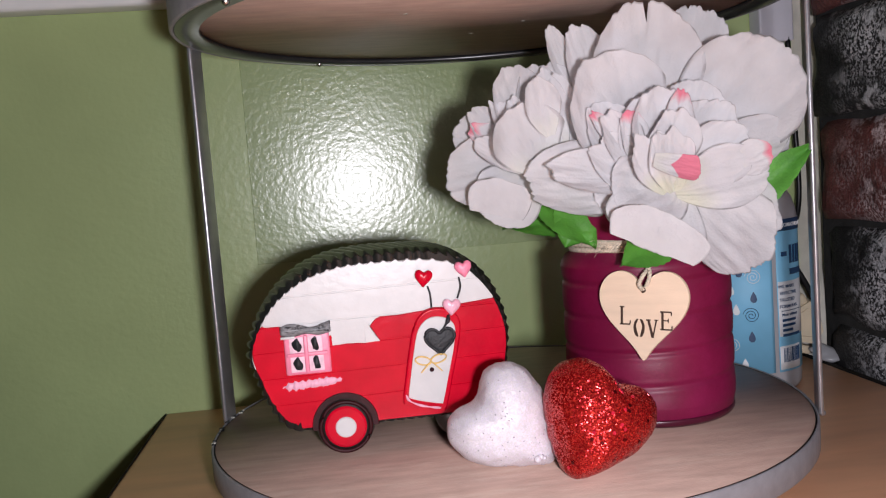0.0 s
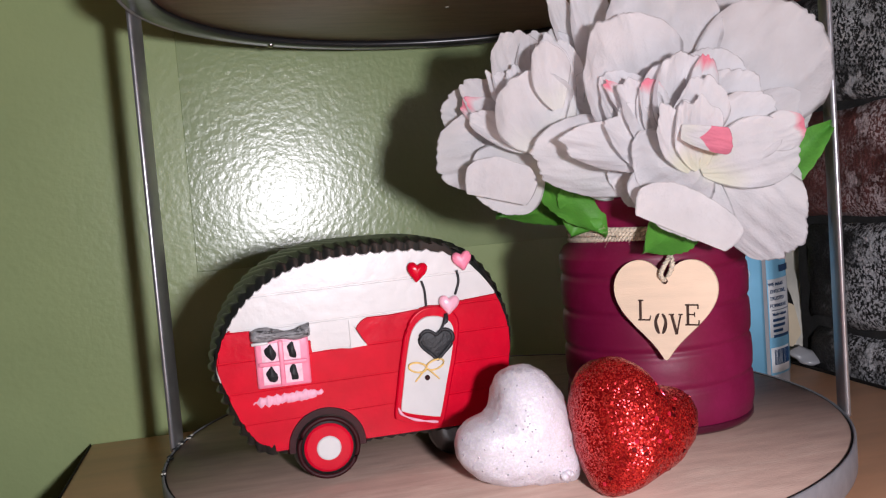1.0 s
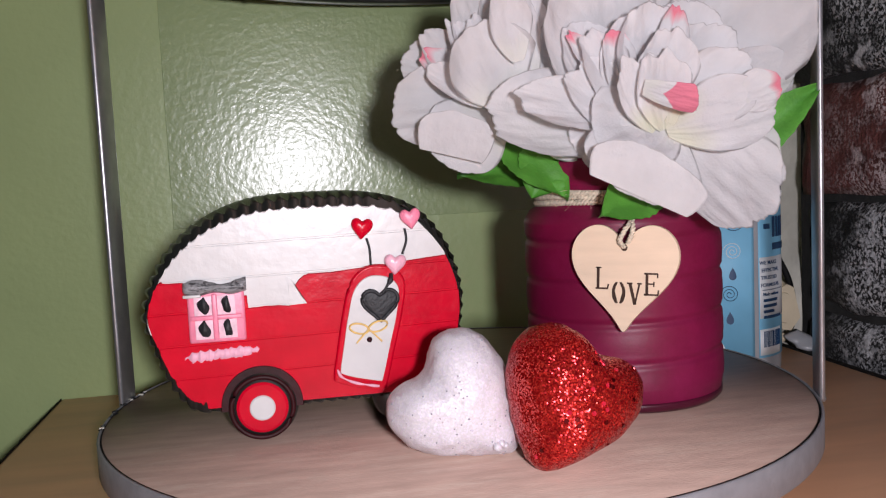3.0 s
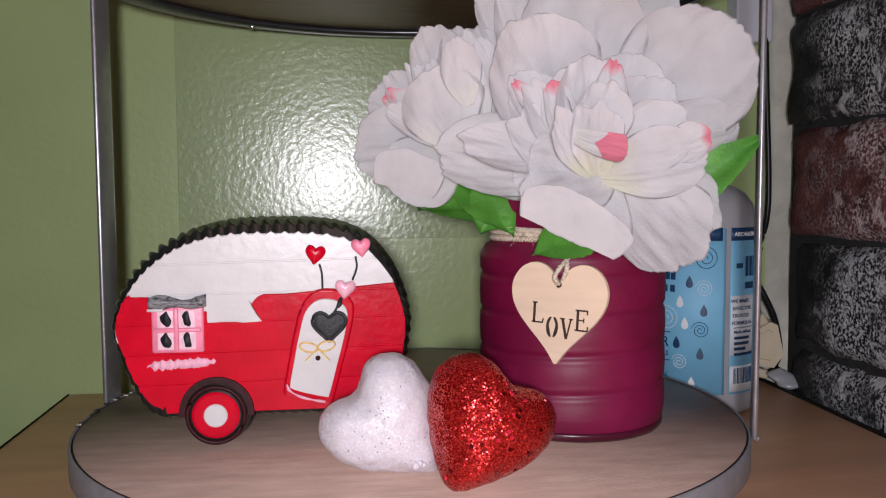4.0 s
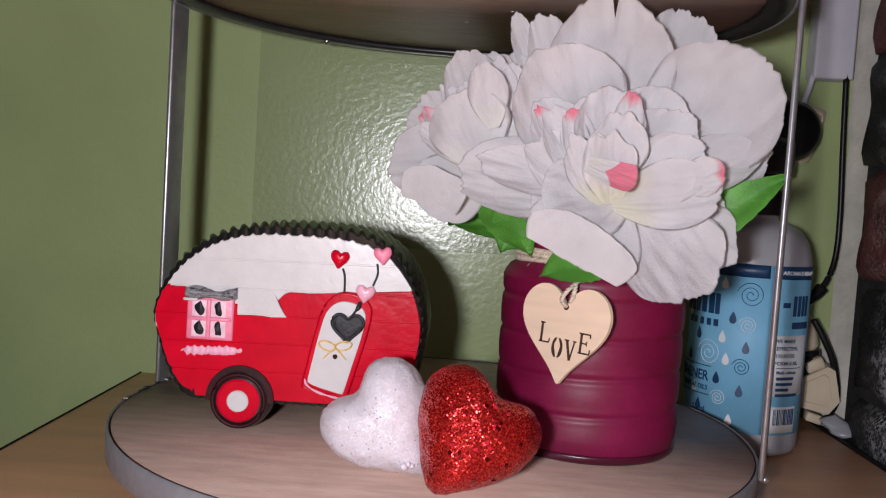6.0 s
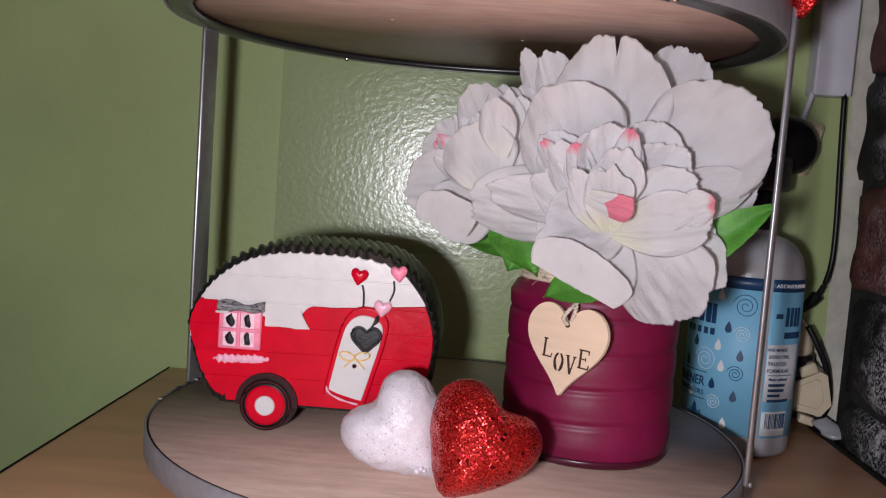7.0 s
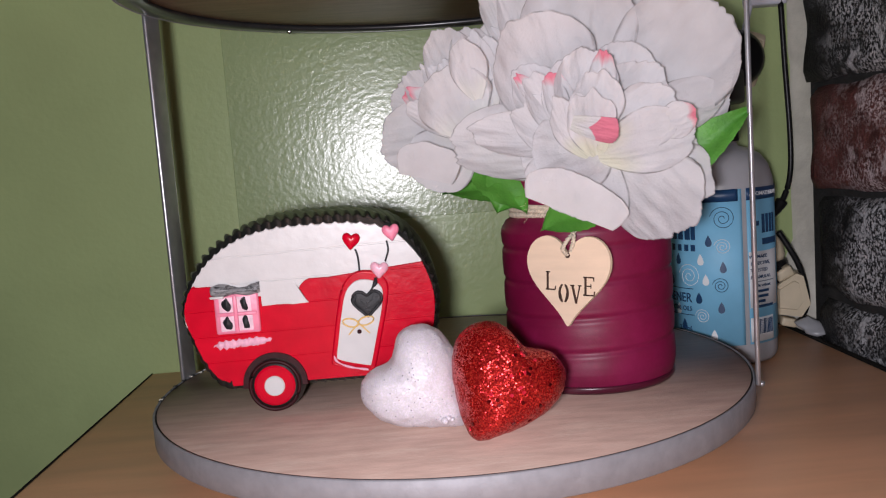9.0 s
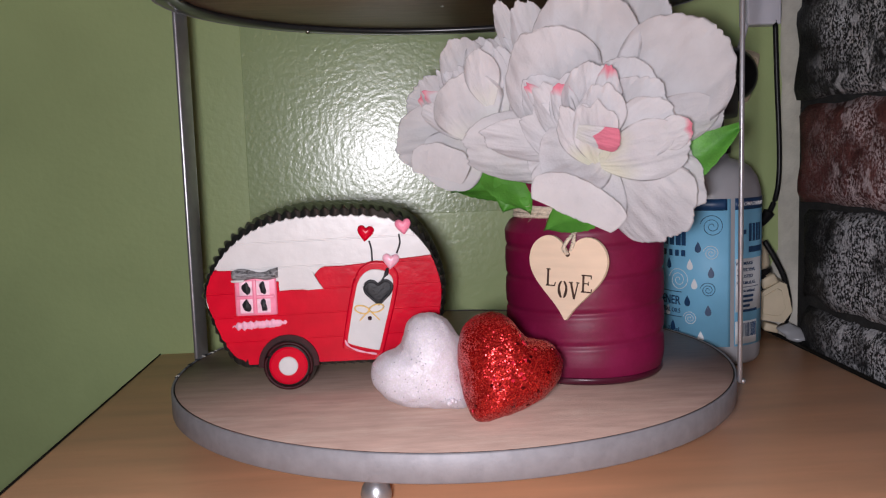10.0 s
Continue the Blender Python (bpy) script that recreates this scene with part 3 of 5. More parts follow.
def column_plate(lo, hi, x0, x1, y0, y1, n=90, soft=0.0007):
    """A panel whose lower and upper edges are functions of x, its front edges rounded."""
    made, runs, run = [], [], []
    for i in range(n + 1):
        x = x0 + (x1 - x0) * i / n
        a, b = lo(x), hi(x)
        if b - a > 0.0004:
            run.append((x, a, b))
        elif run:
            runs.append(run)
            run = []
    runs.append(run)
    for run in runs:
        if len(run) < 2:
            continue
        bm = bmesh.new()
        cols = []
        for i, (x, a, b) in enumerate(run):
            s = min(soft, (b - a) * 0.3)
            yf = y1 if 0 < i < len(run) - 1 else y1 + (y0 - y1) * 0.5
            cols.append([bm.verts.new(c) for c in ((x, y0, a), (x, yf + (y0 - yf) * 0.4, a), (x, yf, a + s), (x, yf, b - s), (x, yf + (y0 - yf) * 0.4, b), (x, y0, b))])
        for c, d in zip(cols, cols[1:]):
            for k in range(5):
                bm.faces.new((c[k], d[k], d[k + 1], c[k + 1]))
        bm.faces.new(cols[0])
        bm.faces.new(cols[-1][::-1])
        made.append(bm)
    return made


def scallop(x, z):
    return 0.0013 * abs(math.sin((x * 1.0 + z * 0.8) * 560))


def split(x):
    """Where the red paint ends and the white begins."""
    if x < -0.043:
        return 0.0655 - 0.0015 * ((x + 0.057) / 0.014)
    if x < -0.0225:
        return 0.058
    if x < -0.0066:
        return 0.0533 + 0.0006 * math.sin(x * 300)
    if x < 0.0005:
        return 0.0645 - 0.004 * ((0.0005 - x) / 0.005) ** 2
    return 0.0648 + 0.0042 * max(0, (x - 0.01) / 0.048)


LEVELS = (0.010, 0.0285, 0.0412, 0.0537, 0.0655, 0.0785, 0.098)
part("face", column_plate(lambda x: max(van_bottom(x) + 0.0007, 0.045), lambda x: van_top(x) - 0.0027, -0.0600, 0.0600, 0.0003, -0.0009, 240, 0.0002)[0], VAN_WHITE, van, smooth=False)
part("red_face", column_plate(lambda x: van_bottom(x) + (0.0036 if x < -0.040 else 0.0008), lambda x: min(van_top(x) - 0.0027, split(x) - 0.0004), -0.0599, 0.0599, 0.0002, -0.0013, 240, 0.0002)[0], VAN_RED, van, smooth=False)
for z0, z1 in zip(LEVELS, LEVELS[1:]):
    gap = 0.00014
    tilt = 0.018
    up = lambda x: min(van_top(x) - 0.0017 - scallop(x, van_top(x)), z1 + tilt * x - gap)
    down = lambda x: max(van_bottom(x) + 0.0006 + (0.0022 + 0.0012 * noise.noise((x * 900, 2, 7)) if x < -0.040 else 0), z0 + tilt * x + gap)
    for bm in column_plate(lambda x: max(down(x), split(x) - 0.0001), up, -0.0603, 0.0603, 0.0003, -0.0012, 240, 0.0003):
        part("white_plank", bm, VAN_WHITE, van, smooth=False)
    for bm in column_plate(down, lambda x: min(up(x), split(x)), -0.0603, 0.0603, 0.0003, -0.0017, 240, 0.0003):
        part("red_plank", bm, VAN_RED, van, smooth=False)

part("white_wedge", plate([(-0.0070, 0.0531), (-0.0002, 0.0534), (-0.0022, 0.0562), (-0.0042, 0.0598), (-0.0055, 0.0628), (-0.0070, 0.0642)], 0.0, -0.0019), VAN_WHITE, van, smooth=False)

# wheel with its arch
WX, WZ = -0.0195, 0.0148


def disc(x, z, r, y0, y1, n=40, dish=0.0):
    bm = lathe([(r * 0.96, 0), (r, (y0 - y1) * 0.3), (r, (y0 - y1) * 0.6), (r * 0.9, (y0 - y1)), (r * 0.4, (y0 - y1) - dish)], n)
    bm.transform(Matrix.Translation((x, y0, z)) @ Matrix.Rotation(math.pi / 2, 4, "X"))
    return bm


arch = [(WX + 0.0160 * math.cos(a), WZ + 0.0158 * math.sin(a)) for a in [math.pi * (k / 30 * 1.06 - 0.03) for k in range(31)]]
part("wheel_arch", plate(arch, 0.0002, -0.0026, 0.04), VAN_MAROON, van, "dark maroon wheel arch", smooth=False)
for x, z, lab in ((WX, WZ, "black tyre with red hub"), (0.036, 0.0126, "black tyre")):
    w = part("wheel", disc(x, z, 0.0140 if x < 0 else 0.012, 0.012, -0.0042 if x < 0 else 0.004), VAN_BLACK, van, lab)
    if x < 0:
        part("hub", disc(x, z, 0.0098, -0.004, -0.0052), VAN_RED, w, "red painted hub", smooth=False)
        part("hub_cap", disc(x, z, 0.0049, -0.005, -0.0060), VAN_WHITE, w, "white hub cap", smooth=False)
        part("tyre_ring", tube([(x + 0.0117 * math.cos(a), -0.0043, z + 0.0117 * math.sin(a)) for a in [2 * math.pi * k / 48 for k in range(48)]], 0.0010, 6, True), VAN_MAROON, w)
for x, z in ((-0.020, 0.0134), (0.036, 0.0134)):
    part("wheel", disc(x, z, 0.0133, VAN_D - 0.004, VAN_D - 0.016), VAN_BLACK, van, "black tyre")

# window
win = part("window", box((-0.0448, -0.0036, 0.0412), (-0.0238, -0.0010, 0.0608), 0.0010), VAN_PINK, van, "pink window with black panes")
for x, z in ((-0.0390, 0.0553), (-0.0306, 0.0553), (-0.0390, 0.0463), (-0.0304, 0.0463)):
    part("pane_back", box((x - 0.0034, -0.0037, z - 0.0037), (x + 0.0034, -0.0033, z + 0.0037), 0.0002), VAN_BLUSH, win)
    blob = [(x + (0.0020 + 0.0007 * math.sin(a * 2 + x * 900)) * math.cos(a), z + 0.0034 * math.sin(a) * (1 + 0.16 * math.sin(3 * a + z * 800 + x * 700))) for a in [2 * math.pi * k / 18 for k in range(18)]]
    part("pane", plate(blob, -0.0030, -0.0042, 0.12), MATTE_BLACK, win)
awn = column_plate(lambda x: 0.0597 + 0.0005 * math.sin(x * 500), lambda x: 0.0642 + 0.0011 * math.sin((x + 0.046) * 330) + 0.0004 * noise.noise((x * 500, 3, 1)), -0.0462, -0.0228, 0.0002, -0.0060, 24, 0.0012)
part("muntin", box((-0.0358, -0.0046, 0.0422), (-0.0338, -0.0034, 0.0598), 0.0005), VAN_PINK, win)
part("muntin", box((-0.0438, -0.0045, 0.0499), (-0.0248, -0.0034, 0.0517), 0.0005), VAN_PINK, win)
part("awning", awn[0], VAN_GREY, win, "grey brushed awning with white edge")
part("awning_edge", box((-0.0460, -0.0058, 0.0588), (-0.0395, -0.0040, 0.0600), 0.0004), VAN_WHITE, win, "worn white awning edge")


def brushed(x, side):
    """The ragged edges of a dry brush stroke that thins out at both ends."""
    thin = min(1, (x + 0.0478) / 0.004, (-0.0172 - x) / 0.007)
    return 0.0362 + 0.045 * (x + 0.033) + side * (0.0021 * thin + 0.0010 * noise.noise((x * 620, side * 4, 2)) + 0.0005 * noise.noise((x * 1700, side, 5)))


part("bar", column_plate(lambda x: brushed(x, -1), lambda x: brushed(x, 1), -0.0478, -0.0172, 0.0, -0.0022, 90, 0.0004)[0], VAN_PALE, van, "pale pink brushed flower box")

# door: leaning red frame with a white leaf, round at its head
def door_line(grow):
    base = [(0.0110, 0.0262), (0.0128, 0.0360), (0.0150, 0.0470), (0.0180, 0.0575), (0.0235, 0.0625), (0.0310, 0.0620), (0.0355, 0.0575), (0.0345, 0.0480), (0.0310, 0.0345), (0.0276, 0.0218), (0.0262, 0.0206), (0.0210, 0.0217), (0.0160, 0.0230), (0.0118, 0.0246)]
    mid = Vector((0.0235, 0.042))
    pts = [(Vector(p) - mid) * (1 + grow / 0.02) + mid for p in base]
    n = len(pts)
    sm = smooth_line([(p.x, 0, p.y) for p in pts[-1:] + pts + pts[:2]], 5)[5:5 + 5 * n]
    return [(p.x, p.z) for p in sm]


door_part = part("door", plate(door_line(0.0042), 0.0, -0.0034, 0.04), VAN_RED, van, "red door frame with white leaf", smooth=False)
part("door_frame", tube([(x, -0.0025, z) for x, z in door_line(0.0027)], 0.0010, 8, True), VAN_RED, door_part)
part("door_leaf", plate(door_line(0.0), -0.0030, -0.0040, 0.02), VAN_WHITE, door_part, "white door leaf", smooth=False)


def flat_heart(name, x, z, w, h, turn, mat, label, y=-0.0030, depth=0.004):
    bm = puffy_heart(w, h, depth, pose(x, y, z, 0, turn, 0), 32, 10, 0.03)
    return part(name, bm, mat, van, label)


bh = flat_heart("black_heart", 0.0278, 0.0508, 0.0150, 0.0130, 4, MATTE_BLACK, "black heart wreath on the door", -0.0042, 0.0020)
part("heart_rim", tube([(p.x + 0.0278, -0.0047, p.y + 0.0508) for p in soft_heart(40, 0.0140, 0.0120, 3)], 0.0008, 6, True), MATTE_BLACK, bh)
flat_heart("balloon", 0.0223, 0.0810, 0.0084, 0.0082, 8, VAN_RED, "red heart balloon")
flat_heart("balloon", 0.0416, 0.0838, 0.0082, 0.0080, -6, VAN_PINK, "pink heart balloon")
flat_heart("balloon", 0.0346, 0.0662, 0.0086, 0.0080, 6, VAN_BALLOON, "pale pink heart balloon")
for pts in (((0.0240, -0.0021, 0.0772), (0.0250, -0.0023, 0.0730), (0.0252, -0.0021, 0.0648)), ((0.0392, -0.0021, 0.0802), (0.0396, -0.0023, 0.0755), (0.0378, -0.0021, 0.0702)),
            ((0.0325, -0.0035, 0.0628), (0.0312, -0.0054, 0.0592), (0.0288, -0.0056, 0.0555))):
    part("string", tube(smooth_line(pts), 0.0005, 6), MATTE_BLACK, van)
part("knot", tube(smooth_line(((0.0330, -0.0040, 0.0630), (0.0322, -0.0052, 0.0605), (0.0312, -0.0056, 0.0590))), lambda u: 0.0005 + 0.0006 * math.sin(math.pi * u), 8), MATTE_BLACK, van)
for k in (-1, 1):
    loop = [(0.0228 + k * (0.0037 - 0.0037 * math.cos(a)), -0.0046 - 0.0006 * math.sin(a), 0.0418 + 0.0021 * math.sin(a) + k * 0.0002 + 0.0014 * (1 - math.cos(a)) * 0.5) for a in [2 * math.pi * i / 20 for i in range(20)]]
    part("bow_loop", tube(loop, 0.00042, 6, True), STRAW, van, "straw bow")
    part("bow_tail", tube(smooth_line(((0.0228, -0.0046, 0.0418), (0.0228 + k * 0.0024, -0.0048, 0.0394), (0.0228 + k * 0.0050, -0.0044, 0.0366))), 0.00036, 6), STRAW, van)
part("worn_paint", tube(smooth_line(((0.0098, -0.0042, 0.0268), (0.0112, -0.0050, 0.0240), (0.0160, -0.0053, 0.0214), (0.0215, -0.0053, 0.0199), (0.0258, -0.0051, 0.0190))), lambda u: 0.00025 + 0.0004 * abs(math.sin(u * 9)), 6), VAN_PALE, door_part, "pale worn paint along the sill")
bm = bmesh.new()
bmesh.ops.create_uvsphere(bm, u_segments=12, v_segments=8, radius=0.0011, matrix=Matrix.Translation((0.0229, -0.0042, 0.0376)))
part("door_knob", bm, VAN_MAROON, van)

# ---- plum glass jar with twine and a wooden heart tag ----
JX, JY, JR = 0.1585, 0.4346, 0.0431
jar = thing("glass_jar", pose(JX, JY, TRAY_Z + 0.0002), "frosted plum purple ribbed glass jar used as a vase", "jar")
prof = [(0.036, 0.0), (0.0400, 0.0012), (0.0420, 0.004), (JR - 0.0004, 0.008)] + [(JR, 0.0095 + 0.0006 * k) for k in range(116)] + \
       [(JR - 0.0007, 0.0805), (JR - 0.0025, 0.0835), (JR - 0.0055, 0.0852), (JR - 0.0068, 0.0870), (JR - 0.0070, 0.0920), (JR - 0.0060, 0.0935), (JR - 0.0052, 0.0950), (JR - 0.0052, 0.1040), (JR - 0.0060, 0.1055), (JR - 0.0085, 0.1055), (JR - 0.0090, 0.1040), (JR - 0.0095, 0.030), (0.004, 0.028)]


def ribs(a, z):
    if not 0.009 < z < 0.0785:
        return 0
    s = z - 0.0216 - 0.0016 * math.sin(a + 1.2)
    wave = math.cos(2 * math.pi * s / 0.0168)
    return -0.0009 * max(0, wave) ** 6 + 0.0002 * max(0, -wave)


part("glass", lathe(prof, 96, ribs), GLASS, jar, "frosted plum glass body")
# the shade in the jar's thick bottom, painted as a darker ring
part("foot_shade_ring", lathe([(0.0375, -0.0001), (0.0412, 0.0002), (0.0424, 0.0016), (0.0426, 0.0030), (0.0424, 0.0042)], 96), FOOT_SHADE, jar, "dark ring with the shade of the thick glass foot painted in")
for k in range(3):
    bm = bmesh.new()
    for ph in (0, math.pi):
        add_tube(bm, [((JR - 0.0058 + 0.0007 * math.cos(14 * a * 5 + ph)) * math.cos(a), (JR - 0.0058 + 0.0007 * math.cos(70 * a + ph)) * math.sin(a), 0.0867 + 0.0023 * k + 0.0006 * math.sin(2 * a + k) + 0.0007 * math.sin(70 * a + ph))
                      for a in [2 * math.pi * i / 420 for i in range(420)]], 0.0008, 5, True)
    part("twine", bm, TWINE, jar, "natural jute twine wound round the neck")
rng = random.Random(4)
bm = bmesh.new()
for k in range(60):
    a = rng.uniform(-2.6, -0.3)
    p = Vector(((JR - 0.005) * math.cos(a), (JR - 0.005) * math.sin(a), 0.088 + rng.uniform(-0.001, 0.004)))
    q = p + Vector((0.004 * math.cos(a) + rng.uniform(-.003, .003), 0.003 * math.sin(a) + rng.uniform(-.003, .001), rng.uniform(-0.004, 0.003)))
    add_tube(bm, [p, (p + q) / 2 + Vector((0, 0, 0.0008)), q], 0.00008, 3)
tagged(part("twine_fuzz", bm, TWINE, jar), kind="stuff")

TAG_TURN = -37
tag = thing("heart_tag", pose(0.1400, 0.3875, TRAY_Z + 0.0576, -4, 1.5, TAG_TURN), "pale plywood heart tag with cut-out lettering tied to the jar", "tag")
HW, HH = 0.0430, 0.0424
outline = [(p.x, p.y) for p in soft_heart(96, HW, HH, 7)]
bm = plate(outline, 0.0009, -0.0009, 0.01)
part("wooden_heart", bm, TAGWOOD, tag, smooth=False)


def stroke(bm, x0, z0, x1, z1, w):
    """One straight cut of a stencil letter, w wide."""
    d = Vector((x1 - x0, z1 - z0)).normalized() * w / 2
    add_plate(bm, [(x0 - d.y, z0 + d.x), (x0 + d.y, z0 - d.x), (x1 + d.y, z1 - d.x), (x1 - d.y, z1 + d.x)], -0.00092, -0.00104)


def bow_cut(bm, side, rx, rz, w):
    """One half of the stencil O, thick in its middle."""
    arc = [radians(-68 + 136 * k / 14) for k in range(15)]
    outer = [(side * rx * math.cos(a), rz * math.sin(a)) for a in arc]
    inner = [(side * (rx * math.cos(a) - w * (0.35 + 0.65 * math.cos(a))), rz * 0.97 * math.sin(a)) for a in reversed(arc)]
    add_plate(bm, outer + inner, -0.00092, -0.00104)


LETTERS = {"L": ((-1.6, -4.4, -1.6, 4.4, 1.1), (-2.6, 4.1, -0.3, 4.1, 0.6), (-2.6, -4.1, 2.4, -4.1, 0.7), (2.2, -4.3, 2.6, -2.3, 0.6)),
           "V": ((-1.7, 4.0, 0.3, -4.2, 1.2), (0.3, -4.2, 2.0, 4.0, 0.7), (-2.9, 4.1, -0.7, 4.1, 0.6), (1.1, 4.1, 2.9, 4.1, 0.6)),
           "E": ((-1.7, -4.4, -1.7, 4.4, 1.1), (-2.8, 4.1, 2.6, 4.1, 0.7), (-2.8, -4.1, 2.8, -4.1, 0.7), (-1.5, 0.1, 1.0, 0.1, 0.6), (1.0, -0.9, 1.0, 1.1, 0.5), (2.4, 4.2, 2.4, 2.5, 0.6), (2.6, -4.2, 2.8, -2.2, 0.6))}
for text, x, z in (("L", -0.0087, 0.0000), ("O", -0.0020, -0.0056), ("V", 0.0042, -0.0058), ("E", 0.0108, -0.0018)):
    bm = bmesh.new()
    for x0, z0, x1, z1, w in LETTERS.get(text, ()):
        stroke(bm, x0 / 1000, z0 / 1000, x1 / 1000, z1 / 1000, w / 1000)
    if text == "O":
        bow_cut(bm, -1, 0.0027, 0.0046, 0.0012)
        bow_cut(bm, 1, 0.0027, 0.0046, 0.0012)
    bm.transform(Matrix.Translation((x, 0, z)))
    part("letter", bm, BURNT, tag, "burnt stencil letter", smooth=False)
bm = bmesh.new()
bmesh.ops.create_cone(bm, cap_ends=True, segments=20, radius1=0.0013, radius2=0.0013, depth=0.0022, matrix=Matrix.Translation((0, 0, 0.0122)) @ Matrix.Rotation(math.pi / 2, 4, "X"))
part("hole", bm, BURNT, tag)
loopa = smooth_line(((0.0, -0.0012, 0.0122), (-0.0012, -0.0034, 0.0150), (0.0004, -0.0026, 0.0190), (0.0022, 0.0015, 0.0230), (0.0030, 0.006, 0.0275)), 10)
loopb = smooth_line(((0.0, 0.0012, 0.0122), (0.0022, -0.0010, 0.0155), (0.0034, -0.0016, 0.0195), (0.0018, 0.0010, 0.0235), (-0.0015, 0.006, 0.0275)), 10)
for pts in (loopa, loopb):
    bm = bmesh.new()
    for ph in (0, math.pi):
        add_tube(bm, [p + Vector((0.0006 * math.cos(i * 0.9 + ph), 0.0004 * math.sin(i * 0.9 + ph), 0)) for i, p in enumerate(pts)], 0.0007, 5)
    part("string", bm, TWINE, tag, "jute twine loop")

# ---- glitter hearts ----
def resting(bm, z):
    """Sets a loose thing down on the height z."""
    low = min(v.co.z for v in bm.verts)
    bmesh.ops.translate(bm, verts=bm.verts, vec=(0, 0, z - low + 0.0002))
    return bm


m = pose(0.0695, 0.3680, TRAY_Z, -8, -47, 4)
white_heart = tagged(part("white_glitter_heart", resting(puffy_heart(0.0470, 0.0480, 0.036, m, 120, 34, 0.70, 0.0007), TRAY_Z), GLIT_WHITE), "white iridescent glitter foam heart on the tray", "heart ornament", "glitter hearts")
m = pose(0.1008, 0.3480, TRAY_Z, -20, 34, 5)
red_heart = tagged(part("red_glitter_heart", resting(puffy_heart(0.0500, 0.0475, 0.040, m, 120, 34, 0.80, 0.0007), TRAY_Z), GLIT_RED), "red glitter foam heart leaning against the jar", "heart ornament", "glitter hearts")
nub = bmesh.new()
for k in range(3):
    bmesh.ops.create_icosphere(nub, subdivisions=2, radius=0.0017 - 0.0003 * k, matrix=Matrix.Translation((0.0770 + 0.0015 * k, 0.3515 + 0.0005 * k, 0.7955 + 0.0008 * (k % 2))))
part("foam_nub", nub, GLIT_WHITE, white_heart, "bare foam nub at the tip")
SPANGLE = material("pearly_flake", (0.72, 0.70, 0.80), 0.12, 0.6, 0.1, 200, 0)
SPECK = material("dark_speck", (0.30, 0.29, 0.31), 0.4, 0.3, 0.1, 200, 0)
strew = random.Random(21)
faces = [v for v in white_heart.data.vertices if v.normal.y < -0.25]
grains = []
for mat in (SPANGLE, SPECK):
    bm = bmesh.new()
    bmesh.ops.create_cone(bm, cap_ends=True, segments=6, radius1=0.00034, radius2=0.00028, depth=0.0002)
    grains.append(part("glitter_flake", bm, mat, white_heart, smooth=False))
for k in range(64):
    v = strew.choice(faces)
    if k < 2:
        ob = grains[k]
    else:
        ob = new("glitter_flake", grains[strew.random() < 0.22].data)
        ob.parent = white_heart
    turn = v.normal.to_track_quat("Z", "Y").to_matrix().to_4x4()
    ob.matrix_basis = Matrix.Translation(v.co + v.normal * 0.0001) @ turn @ pose(0, 0, 0, strew.uniform(-25, 25), strew.uniform(-25, 25), strew.uniform(0, 60))
# loose larger flakes among the glitter
SEQUIN_DARK = material("dark_red_flake", (0.12, 0.002, 0.004), 0.25, 0.7, 0.1, 200, 0)
SEQUIN_PINK = material("pink_red_flake", (0.85, 0.03, 0.07), 0.25, 0.5, 0.1, 200, 0)
flakes = []
for mat in (SEQUIN_DARK, SEQUIN_PINK):
    bm = bmesh.new()
    bmesh.ops.create_cone(bm, cap_ends=True, segments=6, radius1=0.0009, radius2=0.0008, depth=0.0003)
    flakes.append(part("sequin", bm, mat, red_heart, smooth=False))
pick = random.Random(9)
front = [v for v in red_heart.data.vertices if v.normal.y < -0.35]
for k in range(26):
    v = pick.choice(front)
    if k < 2:
        ob = flakes[k]
    else:
        ob = new("sequin", flakes[pick.random() < 0.35].data)
        ob.parent = red_heart
    turn = v.normal.to_track_quat("Z", "Y").to_matrix().to_4x4()
    ob.matrix_basis = Matrix.Translation(v.co + v.normal * 0.00015) @ turn @ pose(0, 0, 0, pick.uniform(-14, 14), pick.uniform(-14, 14), pick.uniform(0, 60))
m = pose(0.2355, 0.3970, TRAY_Z + UP + 0.0310, -4, 6, 22)
tagged(part("red_glitter_heart", puffy_heart(0.046, 0.048, 0.022, m, 64, 14, 0.05, 0.0006), GLIT_RED), "red glitter heart leaning over the rim of the upper tier", "heart ornament", "glitter hearts")



